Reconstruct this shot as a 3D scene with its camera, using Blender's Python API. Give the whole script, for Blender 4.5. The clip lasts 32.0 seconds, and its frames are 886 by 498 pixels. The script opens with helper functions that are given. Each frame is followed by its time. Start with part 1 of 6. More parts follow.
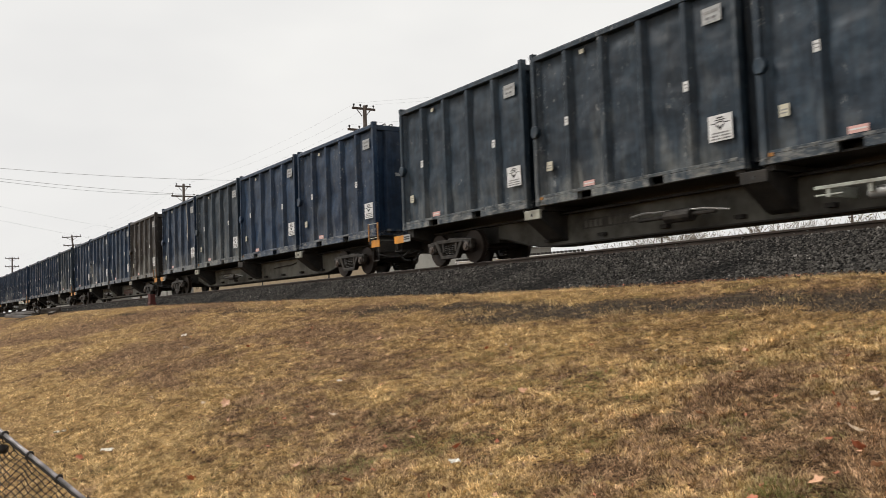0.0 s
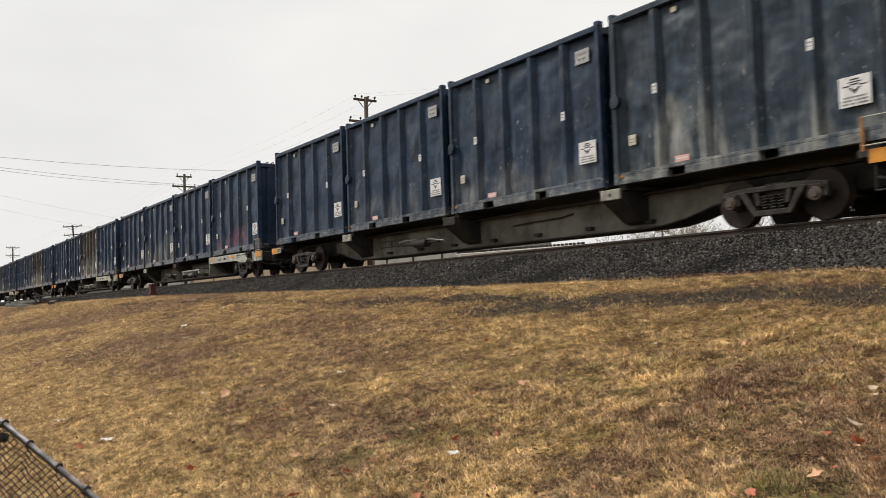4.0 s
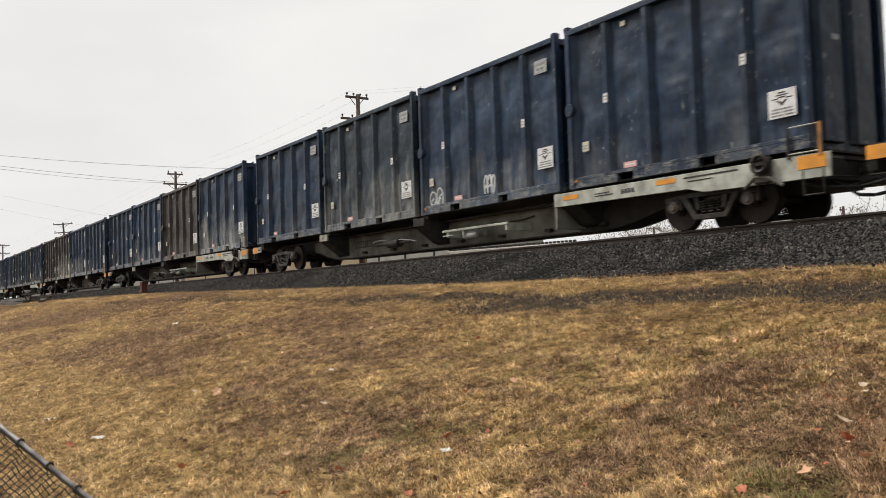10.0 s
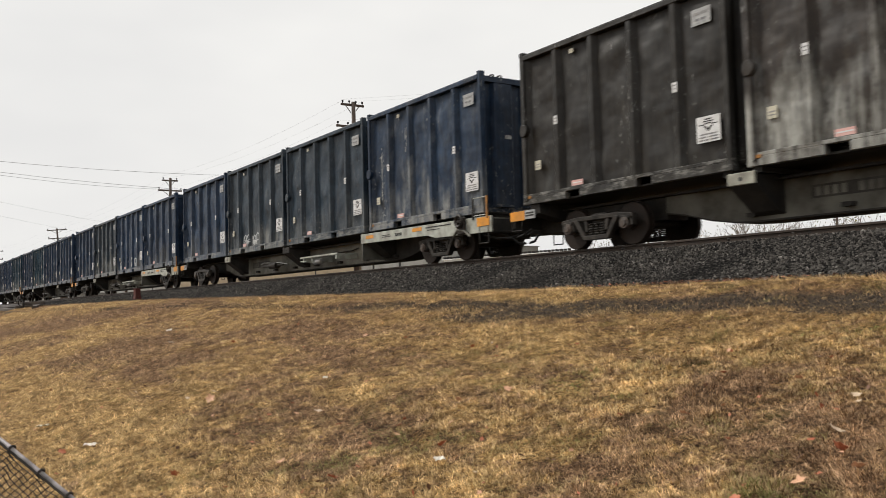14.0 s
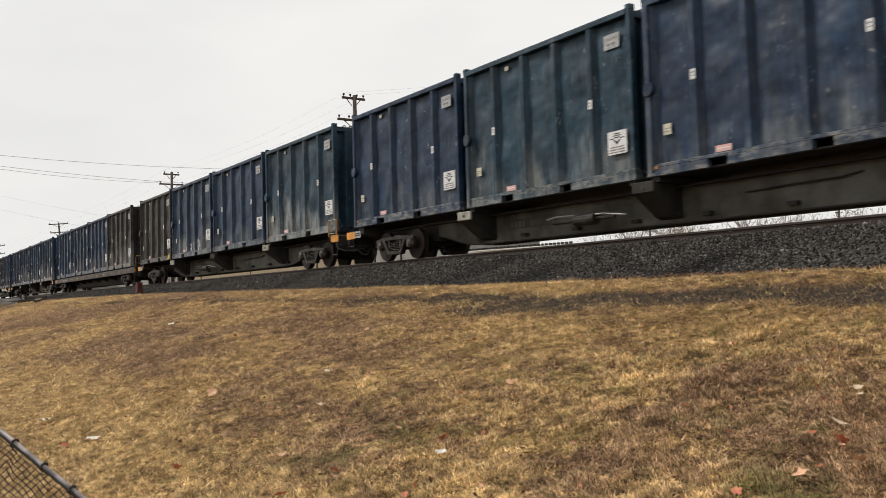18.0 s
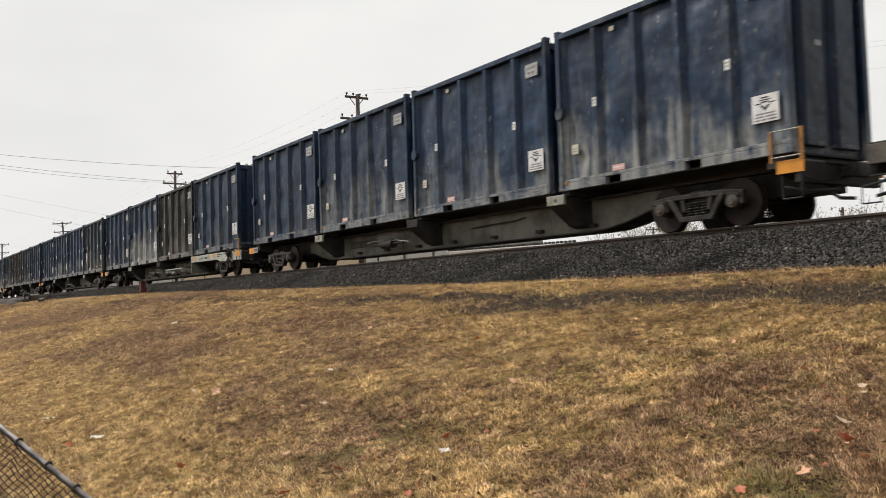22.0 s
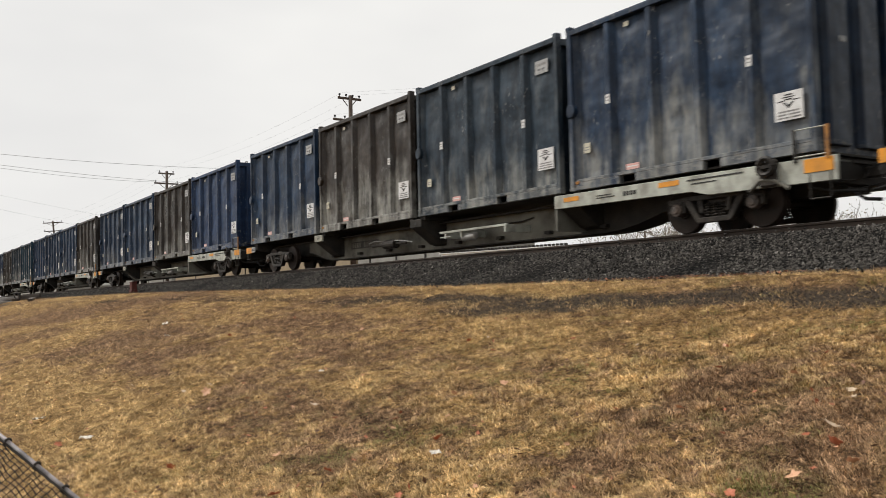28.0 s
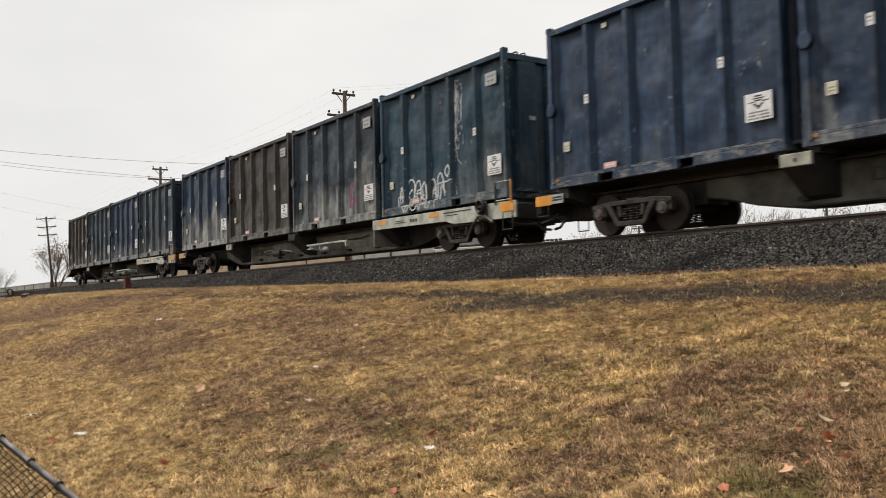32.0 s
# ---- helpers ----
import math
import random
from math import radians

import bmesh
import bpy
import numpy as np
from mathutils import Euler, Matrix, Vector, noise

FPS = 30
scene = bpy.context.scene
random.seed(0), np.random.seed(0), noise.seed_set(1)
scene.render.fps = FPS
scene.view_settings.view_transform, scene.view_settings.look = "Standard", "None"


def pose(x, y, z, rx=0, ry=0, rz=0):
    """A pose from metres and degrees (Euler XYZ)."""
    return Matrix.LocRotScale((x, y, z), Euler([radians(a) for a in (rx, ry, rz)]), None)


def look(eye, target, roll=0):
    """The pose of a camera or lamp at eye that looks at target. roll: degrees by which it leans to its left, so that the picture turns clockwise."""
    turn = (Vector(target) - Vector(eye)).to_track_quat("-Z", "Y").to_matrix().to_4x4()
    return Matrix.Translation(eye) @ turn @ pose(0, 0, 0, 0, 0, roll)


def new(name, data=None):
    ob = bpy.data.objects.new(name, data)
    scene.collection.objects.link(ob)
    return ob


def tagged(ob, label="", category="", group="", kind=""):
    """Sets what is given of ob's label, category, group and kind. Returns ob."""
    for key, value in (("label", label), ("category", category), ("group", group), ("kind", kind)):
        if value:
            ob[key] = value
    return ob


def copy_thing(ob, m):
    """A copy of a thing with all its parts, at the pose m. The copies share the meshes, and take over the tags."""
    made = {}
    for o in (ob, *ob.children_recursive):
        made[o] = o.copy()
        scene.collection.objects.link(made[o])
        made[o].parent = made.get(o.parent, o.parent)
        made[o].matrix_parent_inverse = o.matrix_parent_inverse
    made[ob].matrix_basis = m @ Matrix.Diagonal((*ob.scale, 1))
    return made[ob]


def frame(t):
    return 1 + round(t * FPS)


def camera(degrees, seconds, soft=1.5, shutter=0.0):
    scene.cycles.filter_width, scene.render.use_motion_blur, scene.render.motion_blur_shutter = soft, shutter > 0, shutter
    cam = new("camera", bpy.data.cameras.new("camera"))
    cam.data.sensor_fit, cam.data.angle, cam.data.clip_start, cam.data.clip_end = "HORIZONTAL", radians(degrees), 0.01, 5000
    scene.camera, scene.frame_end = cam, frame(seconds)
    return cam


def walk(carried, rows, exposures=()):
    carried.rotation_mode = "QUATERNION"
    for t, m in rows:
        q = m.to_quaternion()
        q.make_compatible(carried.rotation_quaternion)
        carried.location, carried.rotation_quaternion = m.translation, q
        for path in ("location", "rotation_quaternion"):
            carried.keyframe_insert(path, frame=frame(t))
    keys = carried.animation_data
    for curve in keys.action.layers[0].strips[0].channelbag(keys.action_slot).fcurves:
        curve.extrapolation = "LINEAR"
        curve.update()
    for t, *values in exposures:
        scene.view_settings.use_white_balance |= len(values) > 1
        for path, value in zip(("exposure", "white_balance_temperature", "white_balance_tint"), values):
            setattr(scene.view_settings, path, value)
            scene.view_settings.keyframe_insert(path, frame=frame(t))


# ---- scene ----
# ---- camera ----
PITCH = 27.053            # length of one railcar over its couplers
LENGTH, GAP = 6.11, 0.34  # a container and the gap to the next one
TRACK = 14.474  # centre line of the track
DECK = 1.157              # underside of the containers above the rail head
HIGH = 3.62               # height of a container
EYE = (0.0, 0.0, -1.128)
# seconds, heading from +y, pitch, roll in degrees
PATH = (
    (0, -57.41, 3.66, -2.09),
    (0.5, -57.46, 3.69, -2.03),
    (1, -57.51, 3.62, -1.90),
    (1.5, -57.61, 3.45, -1.69),
    (2, -57.66, 3.41, -1.62),
    (2.5, -57.62, 3.42, -1.64),
    (3, -57.58, 3.38, -1.78),
    (3.5, -57.56, 3.27, -1.75),
    (5.5, -57.20, 2.84, -1.61),
    (6, -57.16, 3.10, -1.55),
    (6.5, -57.20, 3.37, -1.50),
    (7, -57.23, 3.45, -1.52),
    (7.5, -57.26, 3.41, -1.54),
    (8, -57.25, 3.45, -1.53),
    (8.5, -57.28, 3.41, -1.58),
    (9, -57.28, 3.32, -1.65),
    (9.5, -57.12, 3.16, -1.72),
    (10, -56.94, 2.97, -1.76),
    (10.5, -56.88, 2.88, -1.80),
    (11, -56.83, 2.79, -1.78),
    (11.5, -56.84, 2.73, -1.79),
    (12, -56.99, 2.86, -1.77),
    (12.5, -57.06, 3.05, -1.73),
    (13, -56.87, 3.21, -1.67),
    (13.5, -56.67, 3.38, -1.51),
    (14, -56.58, 3.48, -1.47),
    (14.5, -56.55, 3.65, -1.50),
    (16.5, -56.43, 2.93, -1.59),
    (17, -56.34, 2.76, -1.64),
    (17.5, -56.48, 2.82, -1.61),
    (18, -56.69, 3.05, -1.56),
    (18.5, -56.88, 3.19, -1.50),
    (19, -56.89, 3.19, -1.51),
    (19.5, -56.84, 3.17, -1.56),
    (20, -56.84, 3.11, -1.68),
    (20.5, -56.87, 2.94, -1.66),
    (21, -56.81, 2.82, -1.62),
    (21.5, -56.86, 2.87, -1.62),
    (22, -56.90, 2.98, -1.63),
    (22.5, -57.03, 3.19, -1.60),
    (23, -57.07, 3.23, -1.59),
    (23.5, -57.01, 3.14, -1.56),
    (24, -56.94, 3.09, -1.51),
    (24.5, -56.85, 2.94, -1.44),
    (25, -56.77, 2.86, -1.37),
    (25.5, -56.68, 2.89, -1.42),
    (27.5, -56.39, 2.95, -1.24),
    (28, -56.37, 3.09, -1.28),
    (28.5, -56.42, 3.27, -1.27),
    (29, -56.41, 3.29, -1.31),
    (29.5, -56.33, 3.21, -1.26),
    (30, -56.28, 3.08, -1.26),
    (30.5, -56.15, 2.93, -1.25),
    (31, -56.00, 2.84, -1.29),
    (31.5, -55.97, 2.84, -1.28),
    (32, -56.01, 2.80, -1.35),
)


def aim(yaw, pitch, roll):
    a, b = radians(yaw), radians(pitch)
    to = (EYE[0] + math.sin(a) * math.cos(b), EYE[1] + math.cos(a) * math.cos(b), EYE[2] + math.sin(b))
    return look(EYE, to, roll)


cam = camera(53.64, 32.0, soft=0.55, shutter=0.13)
walk(cam, [(t, aim(a, b, c)) for t, a, b, c in PATH])

# ---- world and light ----
world = bpy.data.worlds.new("overcast_sky")
scene.world = world
world.use_nodes = True
wn, wl = world.node_tree.nodes, world.node_tree.links
wn.clear()
w_out, w_bg = wn.new("ShaderNodeOutputWorld"), wn.new("ShaderNodeBackground")
w_sky = wn.new("ShaderNodeTexSky")
w_sky.sky_type, w_sky.sun_disc = "NISHITA", False
w_sky.sun_elevation, w_sky.sun_rotation = radians(48), radians(232)
w_sky.dust_density, w_sky.air_density = 4.0, 1.0
w_hsv = wn.new("ShaderNodeHueSaturation")
w_hsv.inputs["Saturation"].default_value = 0.10
w_hsv.inputs["Value"].default_value = 0.08
w_tc, w_map, w_noise, w_ramp = (wn.new("ShaderNodeTexCoord"), wn.new("ShaderNodeMapping"), wn.new("ShaderNodeTexNoise"), wn.new("ShaderNodeValToRGB"))
w_map.inputs["Scale"].default_value = (1.0, 1.0, 2.6)
w_noise.inputs["Scale"].default_value = 1.7
w_noise.inputs["Detail"].default_value = 4.0
w_noise.inputs["Roughness"].default_value = 0.5
w_ramp.color_ramp.elements[0].position, w_ramp.color_ramp.elements[0].color = 0.32, (0.76, 0.755, 0.75, 1)
w_ramp.color_ramp.elements[1].position, w_ramp.color_ramp.elements[1].color = 0.62, (0.90, 0.89, 0.865, 1)
w_mix = wn.new("ShaderNodeMix")
w_mix.data_type = "RGBA"
w_mix.inputs["Factor"].default_value = 0.92
wl.new(w_tc.outputs["Generated"], w_map.inputs["Vector"])
wl.new(w_map.outputs["Vector"], w_noise.inputs["Vector"])
wl.new(w_noise.outputs["Fac"], w_ramp.inputs["Fac"])
wl.new(w_sky.outputs["Color"], w_hsv.inputs["Color"])
wl.new(w_hsv.outputs["Color"], w_mix.inputs["A"])
wl.new(w_ramp.outputs["Color"], w_mix.inputs["B"])
wl.new(w_mix.outputs["Result"], w_bg.inputs["Color"])
w_bg.inputs["Strength"].default_value = 1.06
wl.new(w_bg.outputs["Background"], w_out.inputs["Surface"])

sun = new("sun", bpy.data.lights.new("sun", "SUN"))
sun.data.energy, sun.data.angle, sun.data.color = 3.2, radians(18), (1.0, 0.95, 0.88)
sun.matrix_world = look((-58, -46, 82), (0, 0, 0))


# ---- materials ----
class Nodes:
    """A node material being wired."""

    def __init__(self, name):
        self.mat = bpy.data.materials.new(name)
        self.mat.use_nodes = True
        self.tree = self.mat.node_tree
        self.bsdf = self.tree.nodes["Principled BSDF"]

    def add(self, kind, links=(), **props):
        n = self.tree.nodes.new(kind)
        for k, v in props.items():
            if k in n.inputs:
                n.inputs[k].default_value = v
        for key, src in links:
            self.tree.links.new(src, n.inputs[key])
        return n

    def link(self, src, dst):
        self.tree.links.new(src, dst)

    def coords(self, scale=(1, 1, 1), shift=None):
        tc = self.add("ShaderNodeTexCoord")
        v = tc.outputs["Object"]
        if shift is not None:
            a = self.add("ShaderNodeVectorMath")
            a.operation = "ADD"
            self.link(v, a.inputs[0])
            self.link(shift, a.inputs[1])
            v = a.outputs[0]
        m = self.add("ShaderNodeMapping", [("Vector", v)], Scale=scale)
        return m.outputs["Vector"]

    def noise(self, vec, scale, detail=4.0, rough=0.55):
        n = self.add("ShaderNodeTexNoise", [("Vector", vec)], Scale=scale, Detail=detail, Roughness=rough)
        return n.outputs["Fac"]

    def ramp(self, fac, lo, hi, a=(0, 0, 0, 1), b=(1, 1, 1, 1)):
        n = self.add("ShaderNodeValToRGB", [("Fac", fac)])
        e = n.color_ramp.elements
        e[0].position, e[0].color, e[1].position, e[1].color = lo, a, hi, b
        return n.outputs["Color"]

    def math(self, op, a, b=0.0):
        n = self.add("ShaderNodeMath")
        n.operation = op
        for i, v in enumerate((a, b)):
            if isinstance(v, (int, float)):
                n.inputs[i].default_value = v
            else:
                self.link(v, n.inputs[i])
        return n.outputs[0]

    def between(self, v, lo, hi):
        n = self.add("ShaderNodeMapRange", [("Value", v)])
        n.inputs["From Min"].default_value, n.inputs["From Max"].default_value = lo, hi
        return n.outputs["Result"]

    def mix(self, fac, a, b, blend="MIX"):
        n = self.add("ShaderNodeMix")
        n.data_type, n.blend_type = "RGBA", blend
        for key, v in (("Factor", fac), ("A", a), ("B", b)):
            sock = [s for s in n.inputs if s.name == key and (s.type == "RGBA" or key == "Factor")][0]
            if isinstance(v, (int, float)):
                sock.default_value = v
            elif isinstance(v, tuple):
                sock.default_value = (*v, 1) if len(v) == 3 else v
            else:
                self.link(v, sock)
        return [s for s in n.outputs if s.type == "RGBA"][0]

    def bump(self, height, strength, distance):
        n = self.add("ShaderNodeBump", [("Height", height)], Strength=strength, Distance=distance)
        self.link(n.outputs["Normal"], self.bsdf.inputs["Normal"])

    def done(self, color=None, rough=0.6, metal=0.0, gloss=0.35):
        self.bsdf.inputs["Specular IOR Level"].default_value = gloss
        if color is not None:
            if isinstance(color, tuple):
                self.bsdf.inputs["Base Color"].default_value = (*color, 1)
            else:
                self.link(color, self.bsdf.inputs["Base Color"])
        if isinstance(rough, (int, float)):
            self.bsdf.inputs["Roughness"].default_value = rough
        else:
            self.link(rough, self.bsdf.inputs["Roughness"])
        self.bsdf.inputs["Metallic"].default_value = metal
        return self.mat


def worn(name, color, dirt, amount=0.5, rough=0.6, metal=0.0, scale=3.0, bump=0.15, vary=0.0, gloss=0.35):
    """A painted or bare surface with stains and fine grain."""
    n = Nodes(name)
    v = n.coords()
    big, fine = n.noise(v, scale, 6), n.noise(v, scale * 14, 4)
    mask = n.math("MULTIPLY", n.ramp(n.math("ADD", big, n.math("MULTIPLY", fine, 0.25)), 0.5, 0.78), amount)
    tone = n.ramp(fine, 0.2, 0.8, (0.78, 0.78, 0.78, 1), (1.15, 1.15, 1.15, 1))
    c = n.mix(1.0, n.mix(mask, color, dirt), tone, "MULTIPLY")
    if vary:
        rnd = n.add("ShaderNodeObjectInfo").outputs["Random"]
        c = n.mix(1.0, c, n.ramp(rnd, 0.0, 1.0, (1 - vary, 1 - vary, 1 - vary, 1), (1.1, 1.1, 1.08, 1)), "MULTIPLY")
    n.bump(fine, bump, 0.01)
    return n.done(c, rough, metal, gloss)


def container_paint():
    """Dented sheet steel; the object colour is its paint, alpha holds a seed (whole part) and how much pale grime it has."""
    n = Nodes("container_paint")
    info = n.add("ShaderNodeObjectInfo")
    seed = n.math("FLOOR", info.outputs["Alpha"])
    grime = n.math("FRACT", info.outputs["Alpha"])
    sh = n.add("ShaderNodeCombineXYZ", [("X", n.math("MULTIPLY", seed, 17.3)), ("Y", n.math("MULTIPLY", seed, 5.1)), ("Z", n.math("MULTIPLY", seed, 2.7))])
    v = n.coords(shift=sh.outputs[0])
    tall = n.coords((1.0, 1.0, 0.45), sh.outputs[0])
    big = n.noise(v, 0.7, 4)
    fine = n.noise(v, 16, 5, 0.65)
    tone = n.ramp(n.math("ADD", n.math("MULTIPLY", big, 0.7), n.math("MULTIPLY", fine, 0.3)), 0.3, 0.7, (0.62, 0.63, 0.66, 1), (1.30, 1.29, 1.26, 1))
    c = n.mix(1.0, info.outputs["Color"], tone, "MULTIPLY")
    # faint vertical wash marks and soft blotches
    wash = n.ramp(n.noise(n.coords((1.0, 1.0, 0.08), sh.outputs[0]), 9.0, 7, 0.62), 0.38, 0.66, (0.80, 0.80, 0.81, 1), (1.32, 1.31, 1.28, 1))
    blot = n.ramp(n.noise(v, 3.6, 9, 0.70), 0.36, 0.66, (0.74, 0.74, 0.76, 1), (1.42, 1.42, 1.40, 1))
    c = n.mix(1.0, n.mix(1.0, c, wash, "MULTIPLY"), blot, "MULTIPLY")
    # brown-grey road film
    film = n.math("MULTIPLY", n.ramp(n.noise(tall, 1.1, 5), 0.45, 0.72), 0.35)
    c = n.mix(film, c, (0.019, 0.021, 0.023))
    # pale dust that gathers low on the sheets, in soft runs
    sep = n.add("ShaderNodeSeparateXYZ", [("Vector", n.add("ShaderNodeTexCoord").outputs["Object"])])
    low = n.math("MULTIPLY", n.math("SUBTRACT", 1.15, sep.outputs["Z"]), 0.19)
    patch = n.ramp(n.math("ADD", n.math("ADD", n.noise(tall, 0.9, 8, 0.60), n.math("MULTIPLY", grime, 0.25)), low), 0.58, 0.76)
    run = n.ramp(n.math("ADD", n.math("MULTIPLY", n.noise(n.coords((1.0, 1.0, 0.10), sh.outputs[0]), 3.4, 9, 0.66), 0.78), n.math("MULTIPLY", n.noise(v, 5.5, 9, 0.70), 0.22)), 0.40, 0.60)
    pale = n.math("MULTIPLY", n.math("MULTIPLY", patch, run), n.math("ADD", n.math("MULTIPLY", grime, 1.12), 0.04))
    c = n.mix(pale, c, (0.35, 0.353, 0.325))
    dust = n.math("MULTIPLY", n.ramp(n.noise(tall, 2.4, 6, 0.66), 0.53, 0.70), n.math("ADD", n.math("MULTIPLY", grime, 0.38), 0.06))
    c = n.mix(dust, c, (0.19, 0.20, 0.20))
    # scraped white paint in ragged chips, rust specks
    chip_zone = n.ramp(n.noise(tall, 1.3, 3), 0.51, 0.58)
    chip = n.math("MULTIPLY", n.math("MULTIPLY", n.ramp(n.noise(n.coords((1.0, 1.0, 0.5), sh.outputs[0]), 10.0, 6, 0.7), 0.60, 0.68), chip_zone), 0.65)
    c = n.mix(chip, c, (0.30, 0.30, 0.29))
    spot = n.math("MULTIPLY", n.ramp(n.noise(v, 7.0, 8, 0.7), 0.66, 0.74), 0.45)
    c = n.mix(spot, c, (0.09, 0.062, 0.048))
    # scraped bottom rails
    foot = n.math("MULTIPLY", n.math("LESS_THAN", sep.outputs["Z"], 0.245), n.ramp(n.noise(n.coords((0.6, 1.0, 1.6), sh.outputs[0]), 5.0, 6, 0.7), 0.50, 0.62))
    c = n.mix(n.math("MULTIPLY", foot, 0.55), c, (0.27, 0.265, 0.245))
    dents = n.noise(v, 1.5, 1, 0.4)
    small = n.noise(n.coords((1.0, 1.0, 1.4), sh.outputs[0]), 3.6, 0, 0.4)
    h = n.math("ADD", n.math("ADD", n.math("MULTIPLY", dents, 0.6), n.math("MULTIPLY", small, 0.16)), n.math("MULTIPLY", fine, 0.010))
    n.bump(h, 0.8, 0.12)
    return n.done(c, n.ramp(fine, 0.3, 0.8, (0.36, 0.36, 0.36, 1), (0.60, 0.60, 0.60, 1)), 0.0, 0.26)


PAINT = container_paint()
STEEL_DARK = worn("dark_steel", (0.027, 0.026, 0.025), (0.058, 0.052, 0.046), 0.6, 0.65, gloss=0.10)
PRINT = worn("faded_print", (0.14, 0.14, 0.15), (0.40, 0.39, 0.37), 0.6, 0.6, 0.0, 9.0)
TRUCK = worn("bogie_steel", (0.0155, 0.0142, 0.0132), (0.064, 0.056, 0.048), 0.7, 0.5, 0.0, 5.0, gloss=0.15)
WHEEL = worn("wheel_steel", (0.013, 0.0105, 0.009), (0.036, 0.024, 0.018), 0.6, 0.55, gloss=0.15)
CAP = worn("bearing_cap", (0.055, 0.048, 0.044), (0.10, 0.065, 0.045), 0.6, 0.55, 0.0, 8.0)
TREAD = worn("polished_tread", (0.35, 0.34, 0.33), (0.12, 0.10, 0.08), 0.4, 0.35, 0.8)
SILL_GREY = worn("grey_frame_paint", (0.20, 0.197, 0.172), (0.055, 0.050, 0.043), 0.85, 0.6, 0.0, 1.3, 0.15, 0.40, 0.12)
SILL_PALE = worn("pale_sill_paint", (0.43, 0.45, 0.40), (0.085, 0.070, 0.055), 0.6, 0.6, 0.0, 3.0)
BLOCK = worn("pale_casting", (0.36, 0.36, 0.30), (0.10, 0.09, 0.08), 0.7, 0.6)
ORANGE = worn("orange_reflector", (0.72, 0.30, 0.03), (0.30, 0.14, 0.04), 0.5, 0.45)
YELLOW = worn("yellow_rail_paint", (0.34, 0.155, 0.034), (0.09, 0.045, 0.024), 0.75, 0.55, 0.0, 6.0)
WHITE = worn("white_label", (0.69, 0.70, 0.71), (0.42, 0.41, 0.39), 0.5, 0.5, 0.0, 6.0)
DULL = worn("dull_sticker", (0.40, 0.41, 0.41), (0.17, 0.18, 0.19), 0.7, 0.5, 0.0, 12.0)
BEIGE = worn("beige_label", (0.60, 0.58, 0.46), (0.28, 0.25, 0.2), 0.5, 0.5, 0.0, 6.0)
PINK = worn("pink_label", (0.66, 0.36, 0.33), (0.5, 0.42, 0.38), 0.5, 0.5, 0.0, 6.0)
# also stands for the dark inside the fork pockets and pedestal holes
BLACK = worn("black_print_and_hollows", (0.018, 0.018, 0.018), (0.05, 0.05, 0.05), 0.4, 0.6)
SPRAY = worn("white_spray", (0.56, 0.58, 0.58), (0.20, 0.22, 0.24), 0.6, 0.7, 0.0, 5.0)
SPRAY_PINK = worn("pink_spray", (0.22, 0.055, 0.10), (0.05, 0.03, 0.06), 0.7, 0.7, 0.0, 5.0)
SILL_BLACK = worn("weathered_black_sill", (0.020, 0.018, 0.016), (0.13, 0.115, 0.095), 0.7, 0.65, 0.0, 2.2)
PANEL_DARK = worn("dark_print_panel", (0.030, 0.028, 0.026), (0.07, 0.065, 0.055), 0.6, 0.7, 0.0, 4.0)
RUN_WHITE = worn("dried_white_run", (0.36, 0.365, 0.35), (0.12, 0.13, 0.14), 0.8, 0.7, 0.0, 7.0)
RUBBER = worn("rubber", (0.015, 0.015, 0.015), (0.04, 0.04, 0.04), 0.4, 0.7)
SILVER = worn("galvanised", (0.38, 0.38, 0.37), (0.16, 0.15, 0.14), 0.5, 0.45, 0.4)
WIRE_GREY = worn("weathered_wire", (0.22, 0.22, 0.22), (0.14, 0.14, 0.14), 0.5, 0.6)
RAIL_SIDE = worn("rail_steel", (0.030, 0.022, 0.017), (0.055, 0.036, 0.025), 0.6, 0.75)
TIMBER = worn("creosoted_timber", (0.060, 0.048, 0.040), (0.12, 0.105, 0.09), 0.6, 0.85)
POLE_WOOD = worn("weathered_pole", (0.085, 0.062, 0.050), (0.045, 0.036, 0.030), 0.6, 0.85)
RED_RUST = worn("rusty_red_paint", (0.095, 0.022, 0.018), (0.05, 0.025, 0.02), 0.5, 0.7)


# ---- mesh helpers ----
def box(bm, x0, x1, y0, y1, z0, z1):
    vs = [bm.verts.new((x, y, z)) for z in (z0, z1) for y in (y0, y1) for x in (x0, x1)]
    for f in ((0, 2, 3, 1), (4, 5, 7, 6), (0, 1, 5, 4), (2, 6, 7, 3), (0, 4, 6, 2), (1, 3, 7, 5)):
        bm.faces.new([vs[i] for i in f])
    return vs


def prism(bm, outline, axis, a, b):
    """An outline of 2D points pushed from a to b along an axis ('x': (y, z), 'y': (x, z), 'z': (x, y))."""
    def at(p, d):
        return {"x": (d, p[0], p[1]), "y": (p[0], d, p[1]), "z": (p[0], p[1], d)}[axis]
    lo, hi = [bm.verts.new(at(p, a)) for p in outline], [bm.verts.new(at(p, b)) for p in outline]
    n = len(outline)
    bm.faces.new(lo)
    bm.faces.new(hi[::-1])
    for i in range(n):
        bm.faces.new((lo[i], hi[i], hi[(i + 1) % n], lo[(i + 1) % n]))


